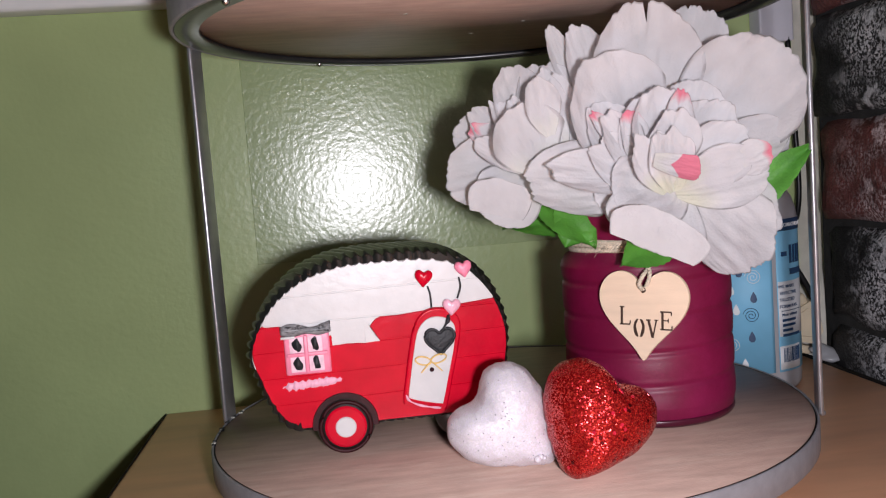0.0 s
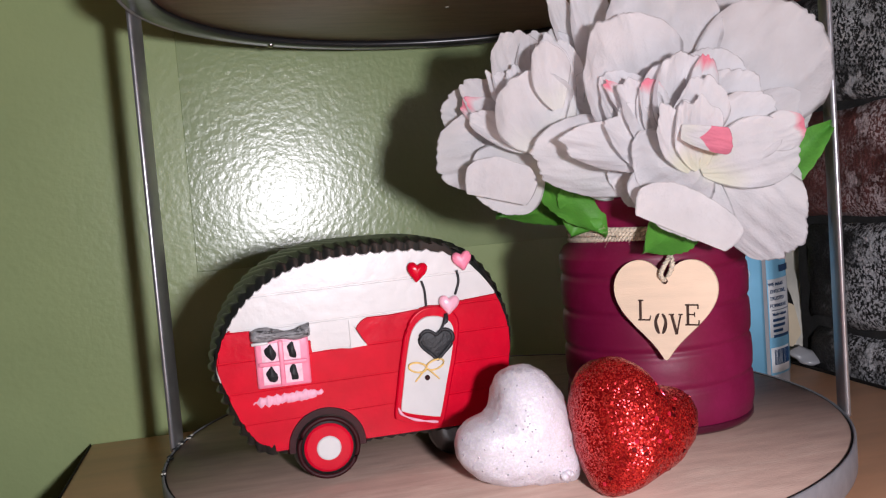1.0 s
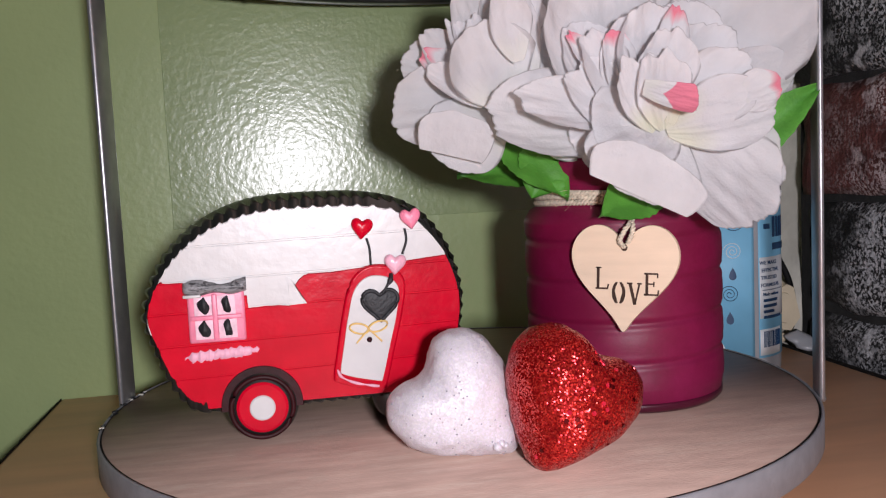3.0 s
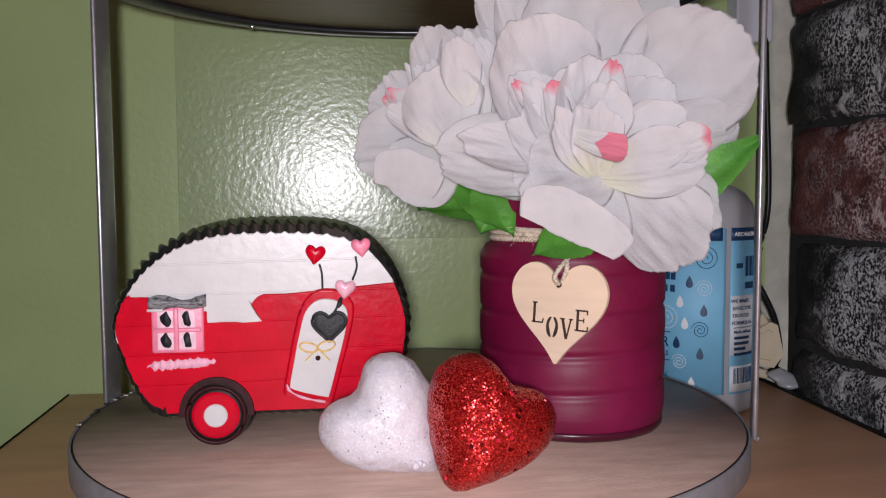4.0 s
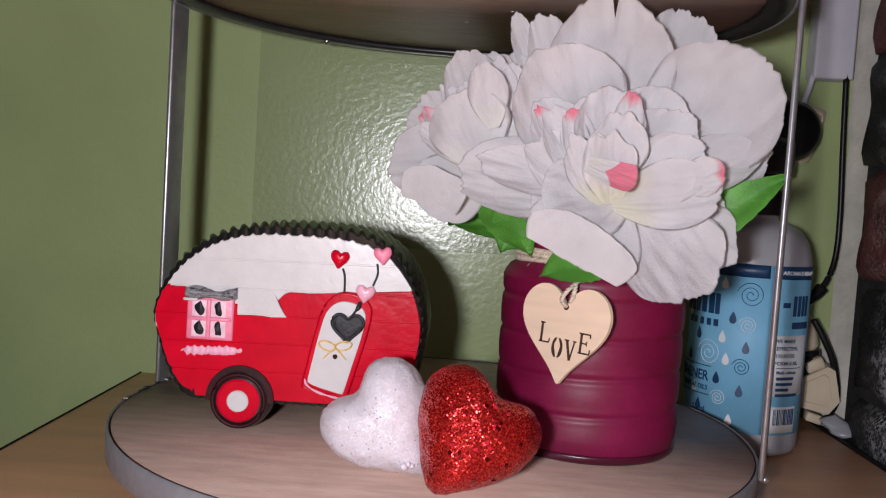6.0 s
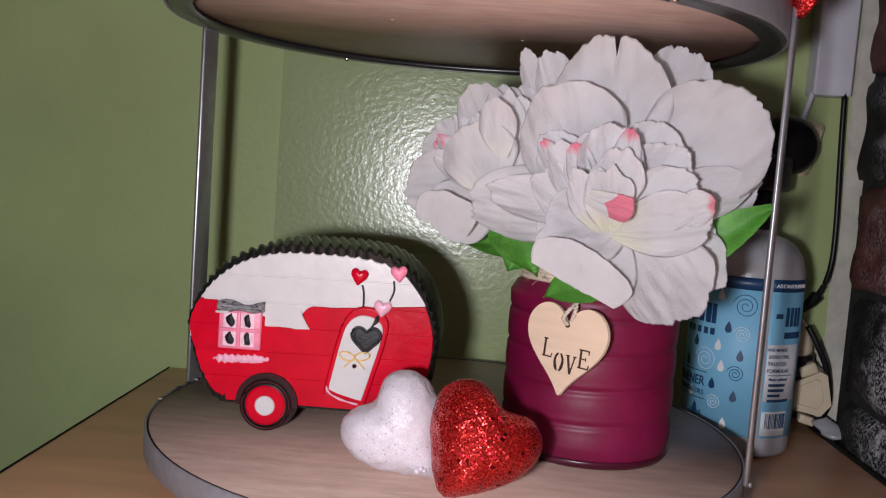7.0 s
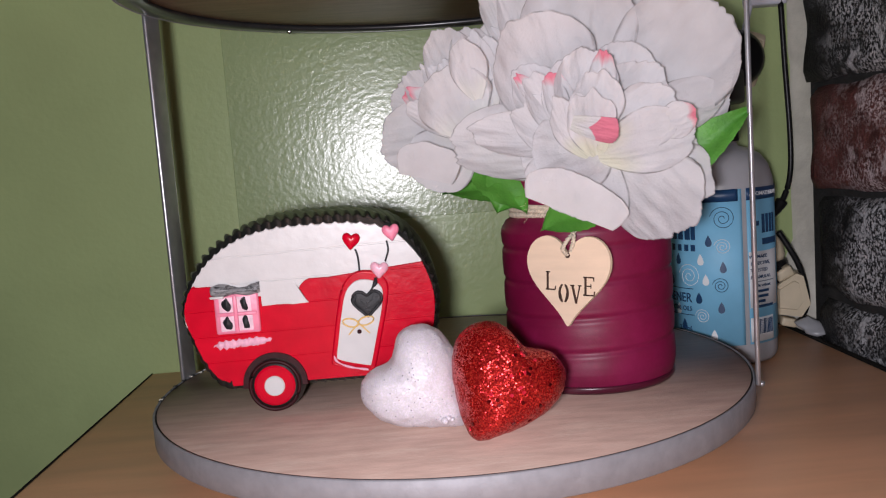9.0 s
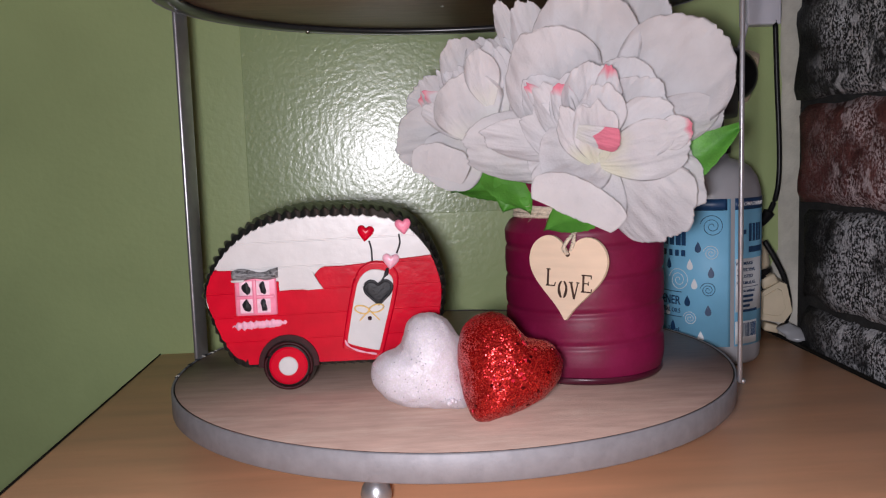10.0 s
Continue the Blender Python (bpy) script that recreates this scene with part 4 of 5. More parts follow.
# ---- cloth peonies ----
def petal(flower, base, tip, width, cup=0.25, bow=0.10, curl=0.0, face=(-0.05, -1, 0.2), mat=None, notch=0.0, seed=0, frill=0.05, round_end=0.48, calm=1.0, root=0.22, name="petal", label=""):
    """A cloth petal from base to tip: round at its end, hollow along its middle, root of its width at its base."""
    base, tip = Vector(base), Vector(tip)
    along = tip - base
    length = along.length
    e1 = along.normalized()
    nrm = Vector(face)
    nrm = (nrm - e1 * nrm.dot(e1)).normalized()
    e2 = e1.cross(nrm)
    nu, nv = 18, 64
    rip = random.Random(seed)
    tears = [(rip.uniform(-0.8, 0.8), rip.uniform(0.004, 0.018), rip.uniform(0.05, 0.11)) for _ in range(3)]
    bm = bmesh.new()
    uvl = bm.loops.layers.uv.new("uv")
    grid, coords = [], {}
    for i in range(nu + 1):
        u = i / nu
        row = []
        for j in range(nv + 1):
            v = math.sin(math.pi / 2 * (2 * j / nv - 1))
            q = Vector((u * 2.0 + seed * 5.3, v * 2.0, seed * 1.7))
            ragged = 1 + frill * (noise.noise(Vector((v * 2.2, seed * 3.3, 1))) + 0.35 * noise.noise(Vector((v * 5, seed * 2.1, 4)))) * u + (0.018 * noise.noise(Vector((v * 13, seed * 1.3, 8))) + 0.012 * noise.noise(Vector((v * 31, seed * 0.7, 5)))) * u ** 4
            torn = sum(depth * max(0, 1 - abs(v - at) / wide) for at, depth, wide in tears)
            cut = 1 - torn * u ** 5 - notch * max(0, 1 - abs(v - 0.06) / 0.042) * u ** 4
            end = round_end * (1 - math.sqrt(max(0, 1 - 0.985 * v * v)))
            reach = u * (1 - end) * ragged * cut
            half = width / 2 * (root + (1 - root) * math.sin(u * math.pi / 2) ** 0.85)
            ripple = 0.040 * noise.noise(q) + 0.020 * noise.noise(q * 2.7) + 0.007 * noise.noise(q * 7)
            crease = 0.006 * math.sin(v * 9 + seed) * u
            off = cup * width * (v * v) * (0.35 + 0.65 * u) * 0.45 - bow * length * math.sin(math.pi * u) + curl * length * u ** 3 + calm * (ripple + crease) * width * (0.3 + u)
            p = base + e1 * length * reach + e2 * half * v + nrm * off
            vert = bm.verts.new(p)
            coords[vert] = (u, (v + 1) / 2)
            row.append(vert)
        grid.append(row)
    for a, b in zip(grid, grid[1:]):
        for j in range(nv):
            f = bm.faces.new((a[j], a[j + 1], b[j + 1], b[j]))
            for loop in f.loops:
                loop[uvl].uv = coords[loop.vert]
    return part(name, bm, mat or PETAL, flower, label)


def spot(x, y, z):
    """A place in the bouquet, in millimetres from the flower's heart."""
    return (x / 1000, y / 1000, z / 1000)


FLOWER = (0.158, 0.405, 0.915)
peony = thing("peony", pose(*FLOWER), "large white cloth peony with pink-tipped inner petals in the jar", "artificial flower", "cloth flowers")
S = spot
# outer petals, from the back to the front
petal(peony, S(16, 22, 18), S(34, 18, 78), 0.034, 0.15, 0.04, seed=1, frill=0.09, round_end=0.3)
petal(peony, S(-28, 22, 30), S(-46, 17, 71), 0.013, 0.3, 0.04, seed=2, frill=0.06, round_end=0.35)
petal(peony, S(-18, 20, 24), S(-34, 11, 71), 0.024, 0.25, 0.05, seed=3, frill=0.08)
petal(peony, S(-30, 22, 26), S(-47, 20, 54), 0.016, 0.3, 0.05, seed=60)
petal(peony, S(-2, 8, 4), S(-6, -5, 77), 0.057, 0.20, 0.08, seed=4, notch=0.15, frill=0.04)
petal(peony, S(24, 12, 2), S(69, 3, 21), 0.040, 0.25, 0.08, seed=6)
petal(peony, S(13, 2, -1), S(58, -16, 53), 0.060, 0.20, 0.09, seed=5, frill=0.04, round_end=0.42)
petal(peony, S(-6, 0, 0), S(-34, -12, 52), 0.052, 0.22, 0.07, seed=7, frill=0.04)
petal(peony, S(-6, -2, -6), S(-68, -4, -3), 0.037, 0.25, 0.05, 0.03, face=(0, -1, 0.35), seed=8, frill=0.05)
petal(peony, S(-10, -14, -3), S(-59, -17, 1), 0.023, 0.2, 0.05, 0.03, face=(0, -1, 0.45), seed=9, frill=0.07)
petal(peony, S(18, -8, -5), S(47, -12, -17), 0.024, 0.25, 0.05, seed=12, frill=0.06)
petal(peony, S(12, -8, -9), S(50, -17, -35), 0.036, 0.2, 0.06, face=(0.1, -1, 0.2), seed=10, frill=0.10, round_end=0.4)
petal(peony, S(0, -19, -5), S(34, -34, -47), 0.047, 0.18, 0.05, face=(0.1, -1, 0.3), seed=11, frill=0.06, round_end=0.36)
petal(peony, S(20, -14, 0), S(61, -11, 15), 0.025, 0.25, 0.06, seed=14, round_end=0.6)
# the low front petal, its end folded up over itself
petal(peony, S(4, -18, -2), S(-30, -29, -18), 0.040, 0.15, 0.03, face=(0, -1, 0.5), seed=53, frill=0.04)
petal(peony, S(-2, -20, -6), S(-20, -34, -37), 0.050, 0.02, 0.02, face=(0.1, -1, 0.45), seed=13, round_end=0.34, frill=0.03, calm=0.15, mat=PETAL_FOLD)
petal(peony, S(-19.5, -36.5, -36.5), S(-12, -38.5, -20.5), 0.048, 0.08, -0.03, face=(0.1, -1, 0.25), seed=15, round_end=0.55, frill=0.10, calm=0.3, root=0.86, mat=PETAL_FOLD)
# petals deep between the two flowers
petal(peony, S(-8, 6, -8), S(-46, 10, 2), 0.042, 0.2, 0.06, face=(-0.4, -1, 0.2), seed=16)
petal(peony, S(-10, 4, 6), S(-44, 8, 28), 0.038, 0.2, 0.06, face=(-0.4, -1, 0.1), seed=17)
petal(peony, S(-4, -6, -8), S(-33, -10, -20), 0.034, 0.2, 0.06, face=(-0.3, -1, 0.3), seed=18)
# inner petals
petal(peony, S(8, -6, 2), S(17, -11, 39), 0.034, 0.35, 0.07, seed=24, frill=0.07, mat=PETAL_CREAM)
petal(peony, S(8, -10, 0), S(27, -18, 27), 0.032, 0.35, 0.07, seed=25, frill=0.07, mat=PETAL_CREAM)
petal(peony, S(-12, -8, -4), S(-34, -8, 31), 0.026, 0.35, 0.06, seed=20, frill=0.08)
petal(peony, S(-20, -12, 8), S(-36, -12, 27), 0.009, 0.35, 0.04, mat=PETAL_PINK, seed=64, frill=0.08)
petal(peony, S(-10, -10, -2), S(-15, -18, 31), 0.026, 0.35, 0.06, seed=22, frill=0.08)
petal(peony, S(-12, -12, -2), S(-22, -21, 27), 0.014, 0.4, 0.05, mat=PETAL_PINK, seed=21, frill=0.08)
petal(peony, S(-12, -14, -4), S(-31, -18, 26), 0.020, 0.4, 0.05, seed=26, frill=0.08)
petal(peony, S(-4, -12, 0), S(-7, -24, 36), 0.030, 0.35, 0.06, seed=23, frill=0.08)
petal(peony, S(-1, -18, 4), S(2, -27.5, 34), 0.013, 0.4, 0.05, mat=PETAL_PINK, seed=61, frill=0.08)
petal(peony, S(-6, -14, -12), S(-37, -17, 13), 0.026, 0.25, 0.05, seed=19, frill=0.10)
petal(peony, S(-3, -22, -6), S(-3, -31, 25), 0.025, 0.30, 0.05, seed=27, frill=0.10)
petal(peony, S(-6, -24, -12), S(-20, -33, 15), 0.022, 0.25, 0.04, seed=28, frill=0.14, mat=PETAL_CREAM)
petal(peony, S(-3, -25, -12), S(-9, -35, 16), 0.023, 0.25, 0.04, seed=54, frill=0.14, mat=PETAL_CREAM)
petal(peony, S(2, -22, -8), S(33, -27, 13), 0.030, 0.25, 0.05, seed=30, frill=0.09)
petal(peony, S(24, -25, -2), S(39, -37, 3.5), 0.017, 0.25, 0.02, mat=PETAL_PINK, seed=62, frill=0.06)
petal(peony, S(-3, -26, -12), S(39, -31.5, -3), 0.030, 0.20, 0.04, seed=29, frill=0.07, mat=PETAL_CREAM)
petal(peony, S(-16, -35.5, 3), S(3.5, -40, -3), 0.0125, 0.20, 0.03, mat=LIP, face=(0, -1, 0.45), seed=31, round_end=0.16, frill=0.03, root=0.55)

SMALL = (0.104, 0.445, 0.925)
bud = thing("peony", pose(*SMALL), "smaller half-open white cloth peony in the jar", "artificial flower", "cloth flowers")
petal(bud, S(4, -4, 0), S(-40, -2, 14), 0.032, 0.25, 0.06, seed=39)
petal(bud, S(6, -8, 8), S(-2, -24, 44), 0.024, 0.30, 0.07, seed=40, frill=0.08)
petal(bud, S(-2, -14, 8), S(-15, -28, 43), 0.028, 0.30, 0.07, seed=43, frill=0.08)
petal(bud, S(8, -34, -4), S(0, -32, 40), 0.018, 0.30, 0.05, seed=50)
petal(bud, S(10, -30, -4), S(8, -32, 38), 0.018, 0.30, 0.05, seed=51)
petal(bud, S(-6, -14, -2), S(-31, -12, 24), 0.022, 0.35, 0.06, seed=52, frill=0.08)
petal(bud, S(-8, -18, -2), S(-33, -13, 16), 0.015, 0.4, 0.05, mat=PETAL_PINK, seed=44, frill=0.08)
petal(bud, S(-8, -20, 6), S(-23, -24, 26), 0.013, 0.5, 0.08, seed=45, frill=0.2)
petal(bud, S(-6, -22, 6), S(-14, -28, 28), 0.013, 0.5, 0.08, seed=46, frill=0.2)
petal(bud, S(1, -40, 8), S(-6, -46, 35), 0.018, 0.35, 0.07, seed=41)
petal(bud, S(-4, -32, -9), S(-33, -22, 9), 0.014, 0.3, 0.05, seed=49)
petal(bud, S(-3, -34, -9), S(-16, -41, 23), 0.037, 0.25, 0.07, face=(-0.1, -1, 0.25), seed=42, frill=0.04)
petal(bud, S(4, -18, -4), S(-47, -13, -11), 0.040, 0.25, 0.06, face=(-0.2, -1, 0.3), seed=47, frill=0.04)
petal(bud, S(-2, -20, -8), S(-30, -24, -29), 0.036, 0.03, 0.03, face=(-0.1, -1, 0.2), seed=48, frill=0.04, calm=0.3)
petal(bud, S(-26, -31.5, -28), S(-22, -36, -11), 0.031, 0.08, -0.04, face=(-0.1, -1, 0.2), seed=63, frill=0.06, root=0.84, calm=0.4, mat=PETAL_FOLD)

# stems and leaves
for fl, o in ((peony, FLOWER), (bud, SMALL)):
    top = Vector((0, 0.004, -0.004))
    foot_at = Vector((JX, JY, TRAY_Z + 0.06)) - Vector(o)
    part("stem", tube(smooth_line((top, top.lerp(foot_at, 0.45) + Vector((0.002, 0.008, 0)), foot_at)), 0.0022, 8), LEAF, fl, "green stem")


def leaf(flower, o, base, tip, width, seed, face=(0, -1, 0.6), bow=-0.08):
    b, t = Vector(base) - Vector(o), Vector(tip) - Vector(o)
    along = t - b
    e1 = along.normalized()
    n = Vector(face)
    n = (n - e1 * n.dot(e1)).normalized()
    e2 = e1.cross(n)
    bm = bmesh.new()
    grid = []
    for i in range(19):
        u = i / 18
        half = width / 2 * math.sin(math.pi * min(1, 0.08 + 0.92 * u) ** 0.85) ** 0.85 * (1 + 0.05 * (i % 2)) if i < 18 else 0.0002
        row = []
        for j in range(9):
            v = j / 4 - 1
            off = -bow * along.length * math.sin(math.pi * u) + 0.14 * width * abs(v) + 0.06 * width * noise.noise((u * 4, v * 2, seed))
            row.append(bm.verts.new(b + along * u + e2 * half * v + n * off))
        grid.append(row)
    for a, c in zip(grid, grid[1:]):
        for j in range(8):
            bm.faces.new((a[j], a[j + 1], c[j + 1], c[j]))
    part("leaf", bm, LEAF, flower, "bright green cloth leaf")


leaf(peony, FLOWER, (0.188, 0.410, 0.882), (0.234, 0.397, 0.920), 0.020, 1)
leaf(peony, FLOWER, (0.160, 0.398, 0.884), (0.1270, 0.381, 0.8705), 0.022, 2, face=(-0.2, -1, 0.2), bow=0.0)
leaf(bud, SMALL, (0.128, 0.440, 0.886), (0.087, 0.447, 0.887), 0.022, 3, face=(0, -0.7, 0.7))
leaf(bud, SMALL, (0.106, 0.432, 0.902), (0.126, 0.412, 0.876), 0.024, 4)
leaf(bud, SMALL, (0.125, 0.425, 0.898), (0.112, 0.418, 0.877), 0.024, 5)
leaf(peony, FLOWER, (0.190, 0.425, 0.885), (0.213, 0.415, 0.897), 0.016, 6)

# ---- room spray bottle ----
BXC, BYC, BR = 0.2755, 0.560, 0.0344
bottle = thing("spray_bottle", pose(BXC, BYC, TABLE_Z), "cloudy plastic room spray bottle with a blue drop-patterned label", "spray bottle")
prof = [(0.029, 0.0), (0.0325, 0.001), (0.0342, 0.004), (BR, 0.009), (BR, 0.116), (BR - 0.0006, 0.120), (BR - 0.003, 0.128), (BR - 0.0075, 0.1345), (BR - 0.014, 0.1385), (0.0135, 0.1405), (0.0125, 0.1425), (0.0122, 0.150)]
part("bottle_body", lathe(prof, 72), CLOUDY, bottle, "cloudy grey plastic body")
part("collar", lathe([(0.0138, 0.1435), (0.0142, 0.1445), (0.0142, 0.158), (0.0120, 0.160), (0.0095, 0.162), (0.0095, 0.170)], 40), BLACK, bottle, "black sprayer collar")
bm = box((-0.011, -0.017, 0.168), (0.011, 0.030, 0.192), 0.004)
add_box(bm, (-0.0045, -0.034, 0.176), (0.0045, -0.016, 0.188), 0.002)
add_tube(bm, smooth_line(((0, -0.012, 0.172), (0, -0.024, 0.162), (0, -0.027, 0.148))), 0.0036, 8)
bm.transform(pose(0, 0, 0, 0, 0, -40))
part("sprayer_head", bm, BLACK, bottle, "black sprayer head")


def wrapped(bm, lift=0.0004):
    """Bends flat work in x (along the label) and z round the bottle; y is its thickness."""
    for v in bm.verts:
        a = v.co.x / BR
        r = BR + lift - v.co.y
        v.co = Vector((r * math.sin(a), -r * math.cos(a), v.co.z))
    return bm


def strip(a0, a1, z0, z1, thick, n=40):
    bm = bmesh.new()
    s0, s1 = radians(a0) * BR, radians(a1) * BR
    rows = []
    for i in range(n + 1):
        s = s0 + (s1 - s0) * i / n
        rows.append([bm.verts.new(c) for c in ((s, 0, z0), (s, -thick, z0), (s, -thick, z1), (s, 0, z1))])
    for a, b in zip(rows, rows[1:]):
        for k in range(4):
            bm.faces.new((a[k], a[(k + 1) % 4], b[(k + 1) % 4], b[k]))
    bm.faces.new(rows[0])
    bm.faces.new(rows[-1][::-1])
    return bm


ZL = TABLE_Z
label_part = part("label", wrapped(strip(-150, 3, 0.014, 0.114, 0.0002), 0.0002), BLUE, bottle, "light blue label")
label_two = part("label", wrapped(strip(8, 160, 0.014, 0.114, 0.0002), 0.0002), BLUE, bottle, "light blue label")
part("band", wrapped(strip(-150, -1, 0.1065, 0.1142, 0.0002), 0.0005), NAVY, label_part, "navy band")
part("band", wrapped(strip(8, 160, 0.1065, 0.1142, 0.0002), 0.0005), NAVY, label_two, "navy band")


def drop(angle, z, size, mat):
    """A printed rain drop, its point up."""
    angle += 7
    pts = []
    for k in range(20):
        t = 2 * math.pi * k / 20
        pts.append((radians(angle) * BR + size * 0.42 * math.sin(t) * math.sin(t / 2) ** 1.3, z - ZL + size * 0.55 * math.cos(t)))
    part("drop_print", wrapped(plate(pts, 0, -0.0002), 0.0005), mat, label_part, smooth=False)


for angle, z in ((-39, 0.841), (-76, 0.829), (-25, 0.824), (-51, 0.804), (-28, 0.798), (-89, 0.815), (-70, 0.786), (-110, 0.80)):
    drop(angle, z, 0.0068, NAVY)
for angle, z in ((-49, 0.861), (-48, 0.829), (-43, 0.816), (-36, 0.780), (-95, 0.842), (-78, 0.796)):
    drop(angle, z, 0.0068, PAPERWHITE)


def spiral(angle, z, r, mat):
    """A printed curl of wind."""
    angle += 7
    pts = [(radians(angle) * BR + r * (0.12 + 0.88 * k / 50) * math.cos(k * 0.31), -0.0001, z - ZL + r * (0.12 + 0.88 * k / 50) * math.sin(k * 0.31)) for k in range(51)]
    part("spiral_print", wrapped(tube(pts, 0.00022, 4), 0.0005), mat, label_part, smooth=False)


for angle, z, r, mat in ((-24, 0.855, 0.0078, NAVY), (-25, 0.837, 0.0052, PAPERWHITE), (-62, 0.818, 0.0082, PAPERWHITE), (-28, 0.812, 0.0052, NAVY), (-48, 0.792, 0.0048, PAPERWHITE)):
    spiral(angle, z, r, mat)


def label_text(text, angle, z, size, mat, parent, squeeze=0.85):
    bm = written(text, size, 0.0001)
    for v in bm.verts:
        v.co = Vector((v.co.x * squeeze + radians(angle) * BR, -v.co.z, v.co.y + z - ZL))
    part("writing", wrapped(bm, 0.0010), mat, parent, smooth=False)


def label_bar(a0, a1, z, h, mat, parent):
    part("print_bar", wrapped(strip(a0, a1, z - ZL - h / 2, z - ZL + h / 2, 0.0002, 8), 0.0009), mat, parent, smooth=False)


for a0 in (-103, -94, -85, -76, -67, -58, -50.5):
    label_bar(a0, a0 + (6.5 if a0 < -55 else 5), 0.848, 0.0125, NAVY, label_part)
for a0 in (-87, -78, -68, -59, -51):
    label_bar(a0, a0 + 5, 0.8365, 0.0042, NAVY, label_part)
label_text("FRESHENER", -83, 0.8035, 0.0085, NAVY, label_part)
label_text("ESSENTIAL OILS", -73, 0.7965, 0.0042, NAVY, label_part)
label_bar(-110, -50, 0.8098, 0.0005, NAVY, label_part)
label_bar(-110, -50, 0.7925, 0.0005, NAVY, label_part)
label_text("236 mL", -61, 0.7835, 0.0042, NAVY, label_part)
label_text("AROMATHERAPY", 34, 0.8692, 0.0034, PAPERWHITE, label_two, 1.05)
label_bar(14, 22, 0.8505, 0.0030, NAVY, label_two)
for a0 in (26, 32, 38, 44):
    label_bar(a0, a0 + 4.2, 0.8500, 0.0120, NAVY, label_two)
label_bar(26, 52, 0.8385, 0.0040, NAVY, label_two)
panel = part("text_panel", wrapped(strip(9, 54, 0.0375, 0.0735, 0.0002), 0.0005), PAPERWHITE, label_two, "white text panel")
for k, text in enumerate(("WE MAKE", "EFFECTIVE,", "TRUSTED", "FORMULAS.")):
    label_text(text, (20.5, 24, 21.5, 24)[k], 0.8292 - 0.0044 * k, 0.0030, NAVY, label_two, 1.1)
label_bar(12, 44, 0.8132, 0.0004, NAVY, label_two)
label_text("Made without:", 25, 0.8106, 0.0027, NAVY, label_two, 0.95)
for k in range(4):
    label_bar(13, (34, 33, 28, 41)[k], 0.8070 - 0.0033 * k, 0.0017, NAVY, label_two)
part("barcode_panel", wrapped(strip(9, 42, 0.0155, 0.0310, 0.0002), 0.0005), PAPERWHITE, label_two, "white barcode panel")
rb = random.Random(2)
a0 = 13.0
while a0 < 39:
    w = rb.choice((0.5, 0.8, 1.3))
    label_bar(a0, a0 + w, 0.7840, 0.0095, NAVY, label_two)
    a0 += w + rb.choice((0.6, 0.9, 1.2))

# ---- plugs, cable cover and cords on the wall ----
adapter = thing("cable_cover", pose(0.3425, WALL_Y, 1.0), "light grey plastic cable cover with black cord on the wall", "cable cover")
part("housing", box((-0.0130, -0.017, -0.001), (0.0145, -0.0001, 0.16), 0.0018), GREYPLASTIC, adapter)
cord = smooth_line(((0.3525, 0.630, 1.002), (0.3545, 0.630, 0.955), (0.3565, 0.629, 0.905), (0.3555, 0.628, 0.876), (0.349, 0.625, 0.858), (0.338, 0.622, 0.846), (0.325, 0.622, 0.838), (0.318, 0.624, 0.815)), 8)
cord_part = tube(cord, 0.0021, 8)
cord_part.transform(adapter.matrix_basis.inverted())
part("cord", cord_part, BLACK, adapter, "black power cord")
relief = tube(cord[34:44], lambda u: 0.0046 - 0.0016 * u, 10)
relief.transform(adapter.matrix_basis.inverted())
part("strain_relief", relief, BLACK, adapter)
low = thing("power_plug", pose(0.342, 0.604, 0.788, 0, 0, -8), "aged beige flat adapter plug with a black cord near the table", "plug")
slab = [(-0.0135, 0.0075), (0.0040, 0.0175), (0.0092, 0.0150), (0.0142, -0.0080), (0.0070, -0.0180), (-0.0140, -0.0145)]
part("plug_body", plate(slab, 0.013, -0.005, 0.10), BEIGE, low, smooth=False)
part("plug_ridge", plate([(x * 0.62 - 0.001, z * 0.62) for x, z in slab], -0.0049, -0.0060, 0.06), BEIGE, low, smooth=False)
part("plug_tab", box((-0.0035, -0.004, 0.0120), (0.0095, 0.008, 0.0200), 0.002, pose(0, 0, 0, 0, -26, 0)), BEIGE, low)
part("plug_nose", box((-0.0165, -0.003, 0.0100), (0.0045, 0.012, 0.0225), 0.003, pose(0, 0, 0, 0, -28, 0)), BLACK, low, "black plug face")
part("plug_foot", box((-0.0020, -0.003, -0.0235), (0.0090, 0.007, -0.0172), 0.0015, pose(0, 0, 0, 0, 14, 0)), BEIGE, low)
part("cord", tube(smooth_line(((-0.006, 0.004, 0.046), (0.002, 0.003, 0.032), (0.0095, 0.004, 0.016), (0.0140, 0.006, -0.006), (0.0110, 0.008, -0.019))), 0.0022, 8), BLACK, low)
scrap = bmesh.new()
rows = []
for i in range(9):
    u = i / 8
    ring = []
    for k in range(12):
        a = 2 * math.pi * k / 12
        r = (0.0052 + 0.0020 * math.sin(u * 3.0)) * (1 + 0.45 * noise.noise((math.cos(a) * 1.4, math.sin(a) * 1.4, u * 3.1)))
        ring.append(scrap.verts.new((0.3475 + 0.009 * u + r * math.cos(a), 0.598 - 0.012 * u + 0.6 * r * math.sin(a), 0.7715 - 0.0095 * u + 0.002 * math.cos(a))))
    rows.append(ring)
for a, b in zip(rows, rows[1:]):
    for k in range(12):
        scrap.faces.new((a[k], a[(k + 1) % 12], b[(k + 1) % 12], b[k]))
scrap.faces.new(rows[0][::-1])
scrap.faces.new(rows[-1])
tagged(part("plastic_scrap", resting(scrap, TABLE_Z), CLOUDY), "crumpled grey plastic scrap on the table corner", "scrap")
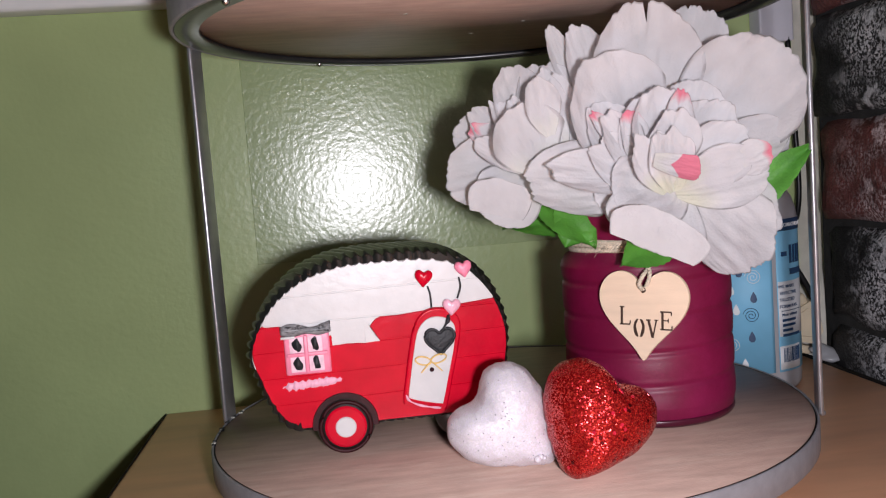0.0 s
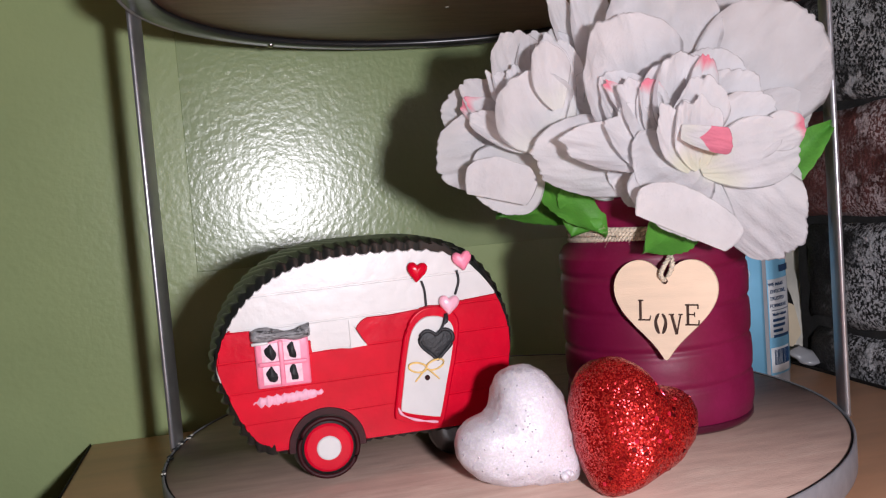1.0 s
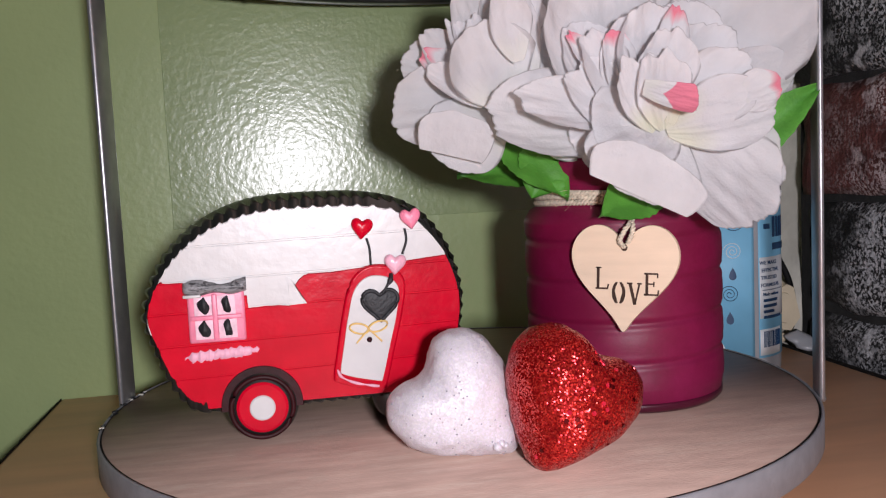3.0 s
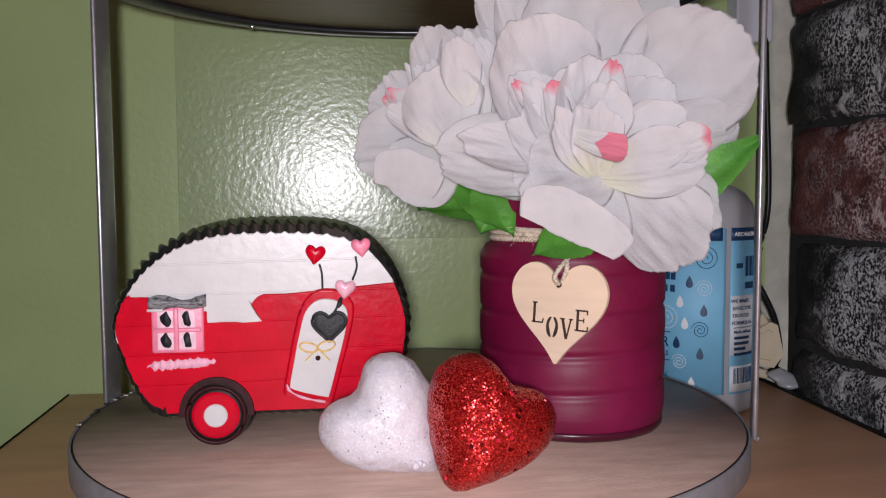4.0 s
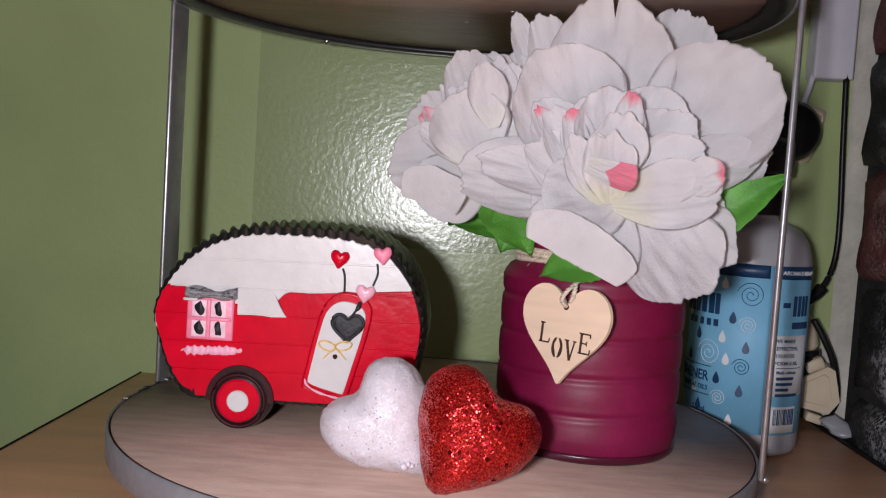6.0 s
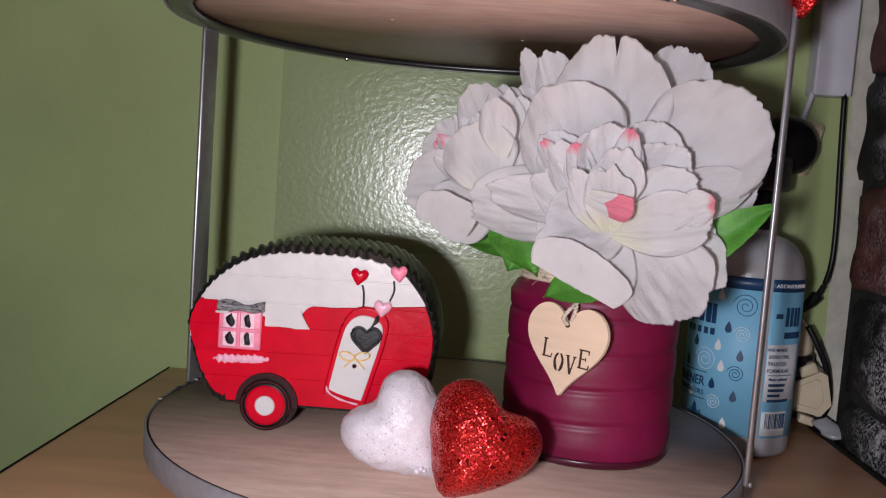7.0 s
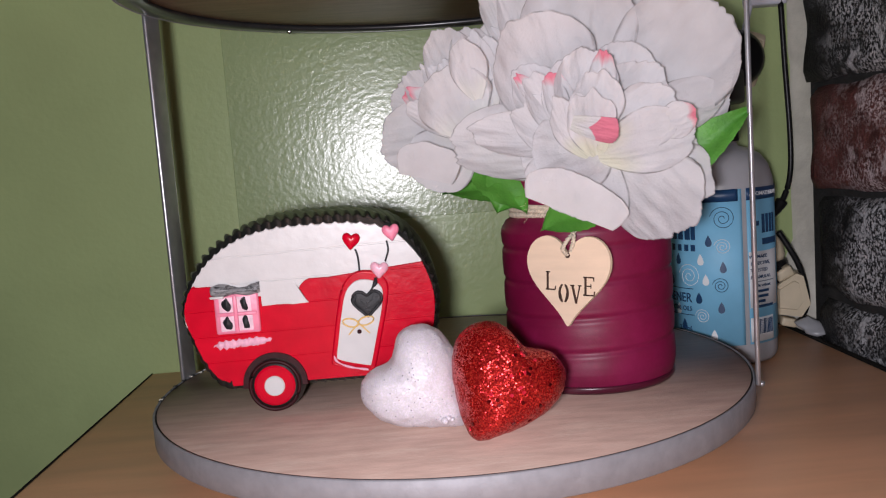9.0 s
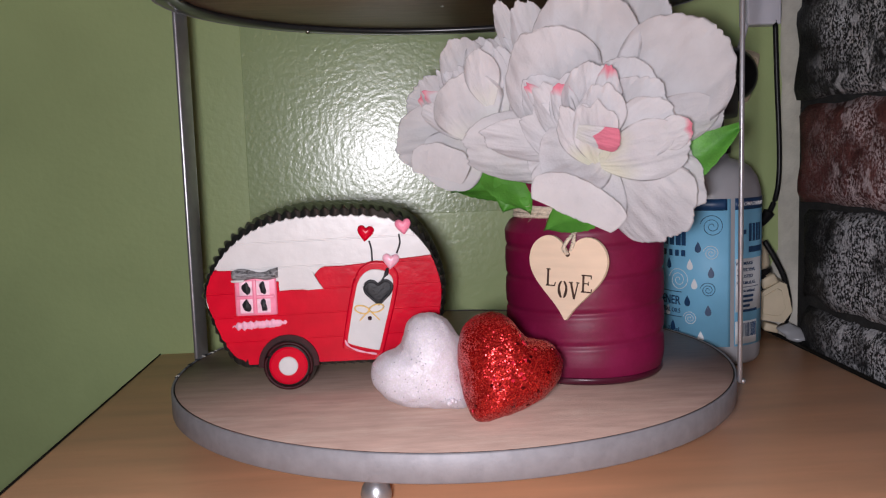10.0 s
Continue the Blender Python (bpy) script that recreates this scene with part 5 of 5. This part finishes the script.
upper = thing("power_plug", pose(0.3345, 0.618, 0.812, 0, -10, 0), "aged beige power plug with rounded shoulders beside the cord", "plug")
part("plug_body", lathe([(0.0095, 0.0), (0.0105, 0.003), (0.0104, 0.012), (0.0090, 0.019), (0.0062, 0.0245), (0.0025, 0.0275)], 24), BEIGE, upper)
part("plug_neck", lathe([(0.0100, -0.006), (0.0112, -0.005), (0.0112, -0.0012), (0.0100, -0.0002)], 24), BLACK, upper, "black plug collar")
socket = thing("wall_socket", pose(0.326, WALL_Y, 0.962), "aged beige round-cornered wall socket", "socket")
part("plate", box((-0.024, -0.012, -0.020), (0.0145, -0.0001, 0.021), 0.006, pose(0, 0, 0, 0, 14, 0)), BEIGE, socket)
part("rim", box((-0.019, -0.0165, -0.0145), (0.0105, -0.0121, 0.0155), 0.004, pose(0, 0, 0, 0, 14, 0)), BEIGE, socket)
plug2 = thing("power_plug", pose(0.3105, 0.628, 0.960), "round black power plug in the wall socket", "plug")
bm = lathe([(0.010, 0.0), (0.0195, 0.001), (0.0215, 0.006), (0.0205, 0.018), (0.016, 0.025), (0.005, 0.028)], 32)
bm.transform(Matrix.Rotation(math.pi / 2, 4, "X"))
part("plug_body", bm, BLACK, plug2)
part("cord", tube(smooth_line(((-0.004, -0.016, -0.010), (-0.010, -0.018, -0.026), (-0.014, -0.010, -0.05), (-0.012, 0.0, -0.10))), 0.0048, 10), BLACK, plug2)
thin = tube(smooth_line(((0.331, 0.632, 1.002), (0.3285, 0.632, 0.992), (0.324, 0.630, 0.978))), 0.0022, 8)
thin.transform(adapter.matrix_basis.inverted())
part("white_cord", thin, GREYPLASTIC, adapter, "thin white cord")

# chipped edge of the tray beside the strap, and small dirt
chips = random.Random(8)
for k in range(16):
    a = radians(chips.uniform(160, 186))
    w = chips.uniform(0.0006, 0.0014)
    fleck = box((-w, -w * 0.5, 0), (w, w * 0.5, 0.0006), 0.0002)
    fleck.transform(Matrix.Translation((chips.uniform(-0.0015, 0.0004), 0, 0)) @ pose((R - 0.0018) * math.cos(a), (R - 0.0018) * math.sin(a), 0.0001, 0, 0, chips.uniform(0, 180)))
    fleck.transform(Matrix.Translation((CX, CY, TRAY_Z)))
    fleck.transform(tray.matrix_basis.inverted())
    part("edge_chip", fleck, PLASTER if k % 4 == 0 else MATTE_BLACK, tray, smooth=False)
for x, y in ((0.044, 0.440), (0.089, 0.513), (0.113, 0.479)):
    nail = lathe([(0.0004, 0.0), (0.0011, -0.0001), (0.0011, 0.0004)], 12)
    nail.transform(Matrix.Translation((x, y, TRAY_Z + UP + 0.0021)))
    nail.transform(tray.matrix_basis.inverted())
    part("nail_head", nail, PLASTER, tray)
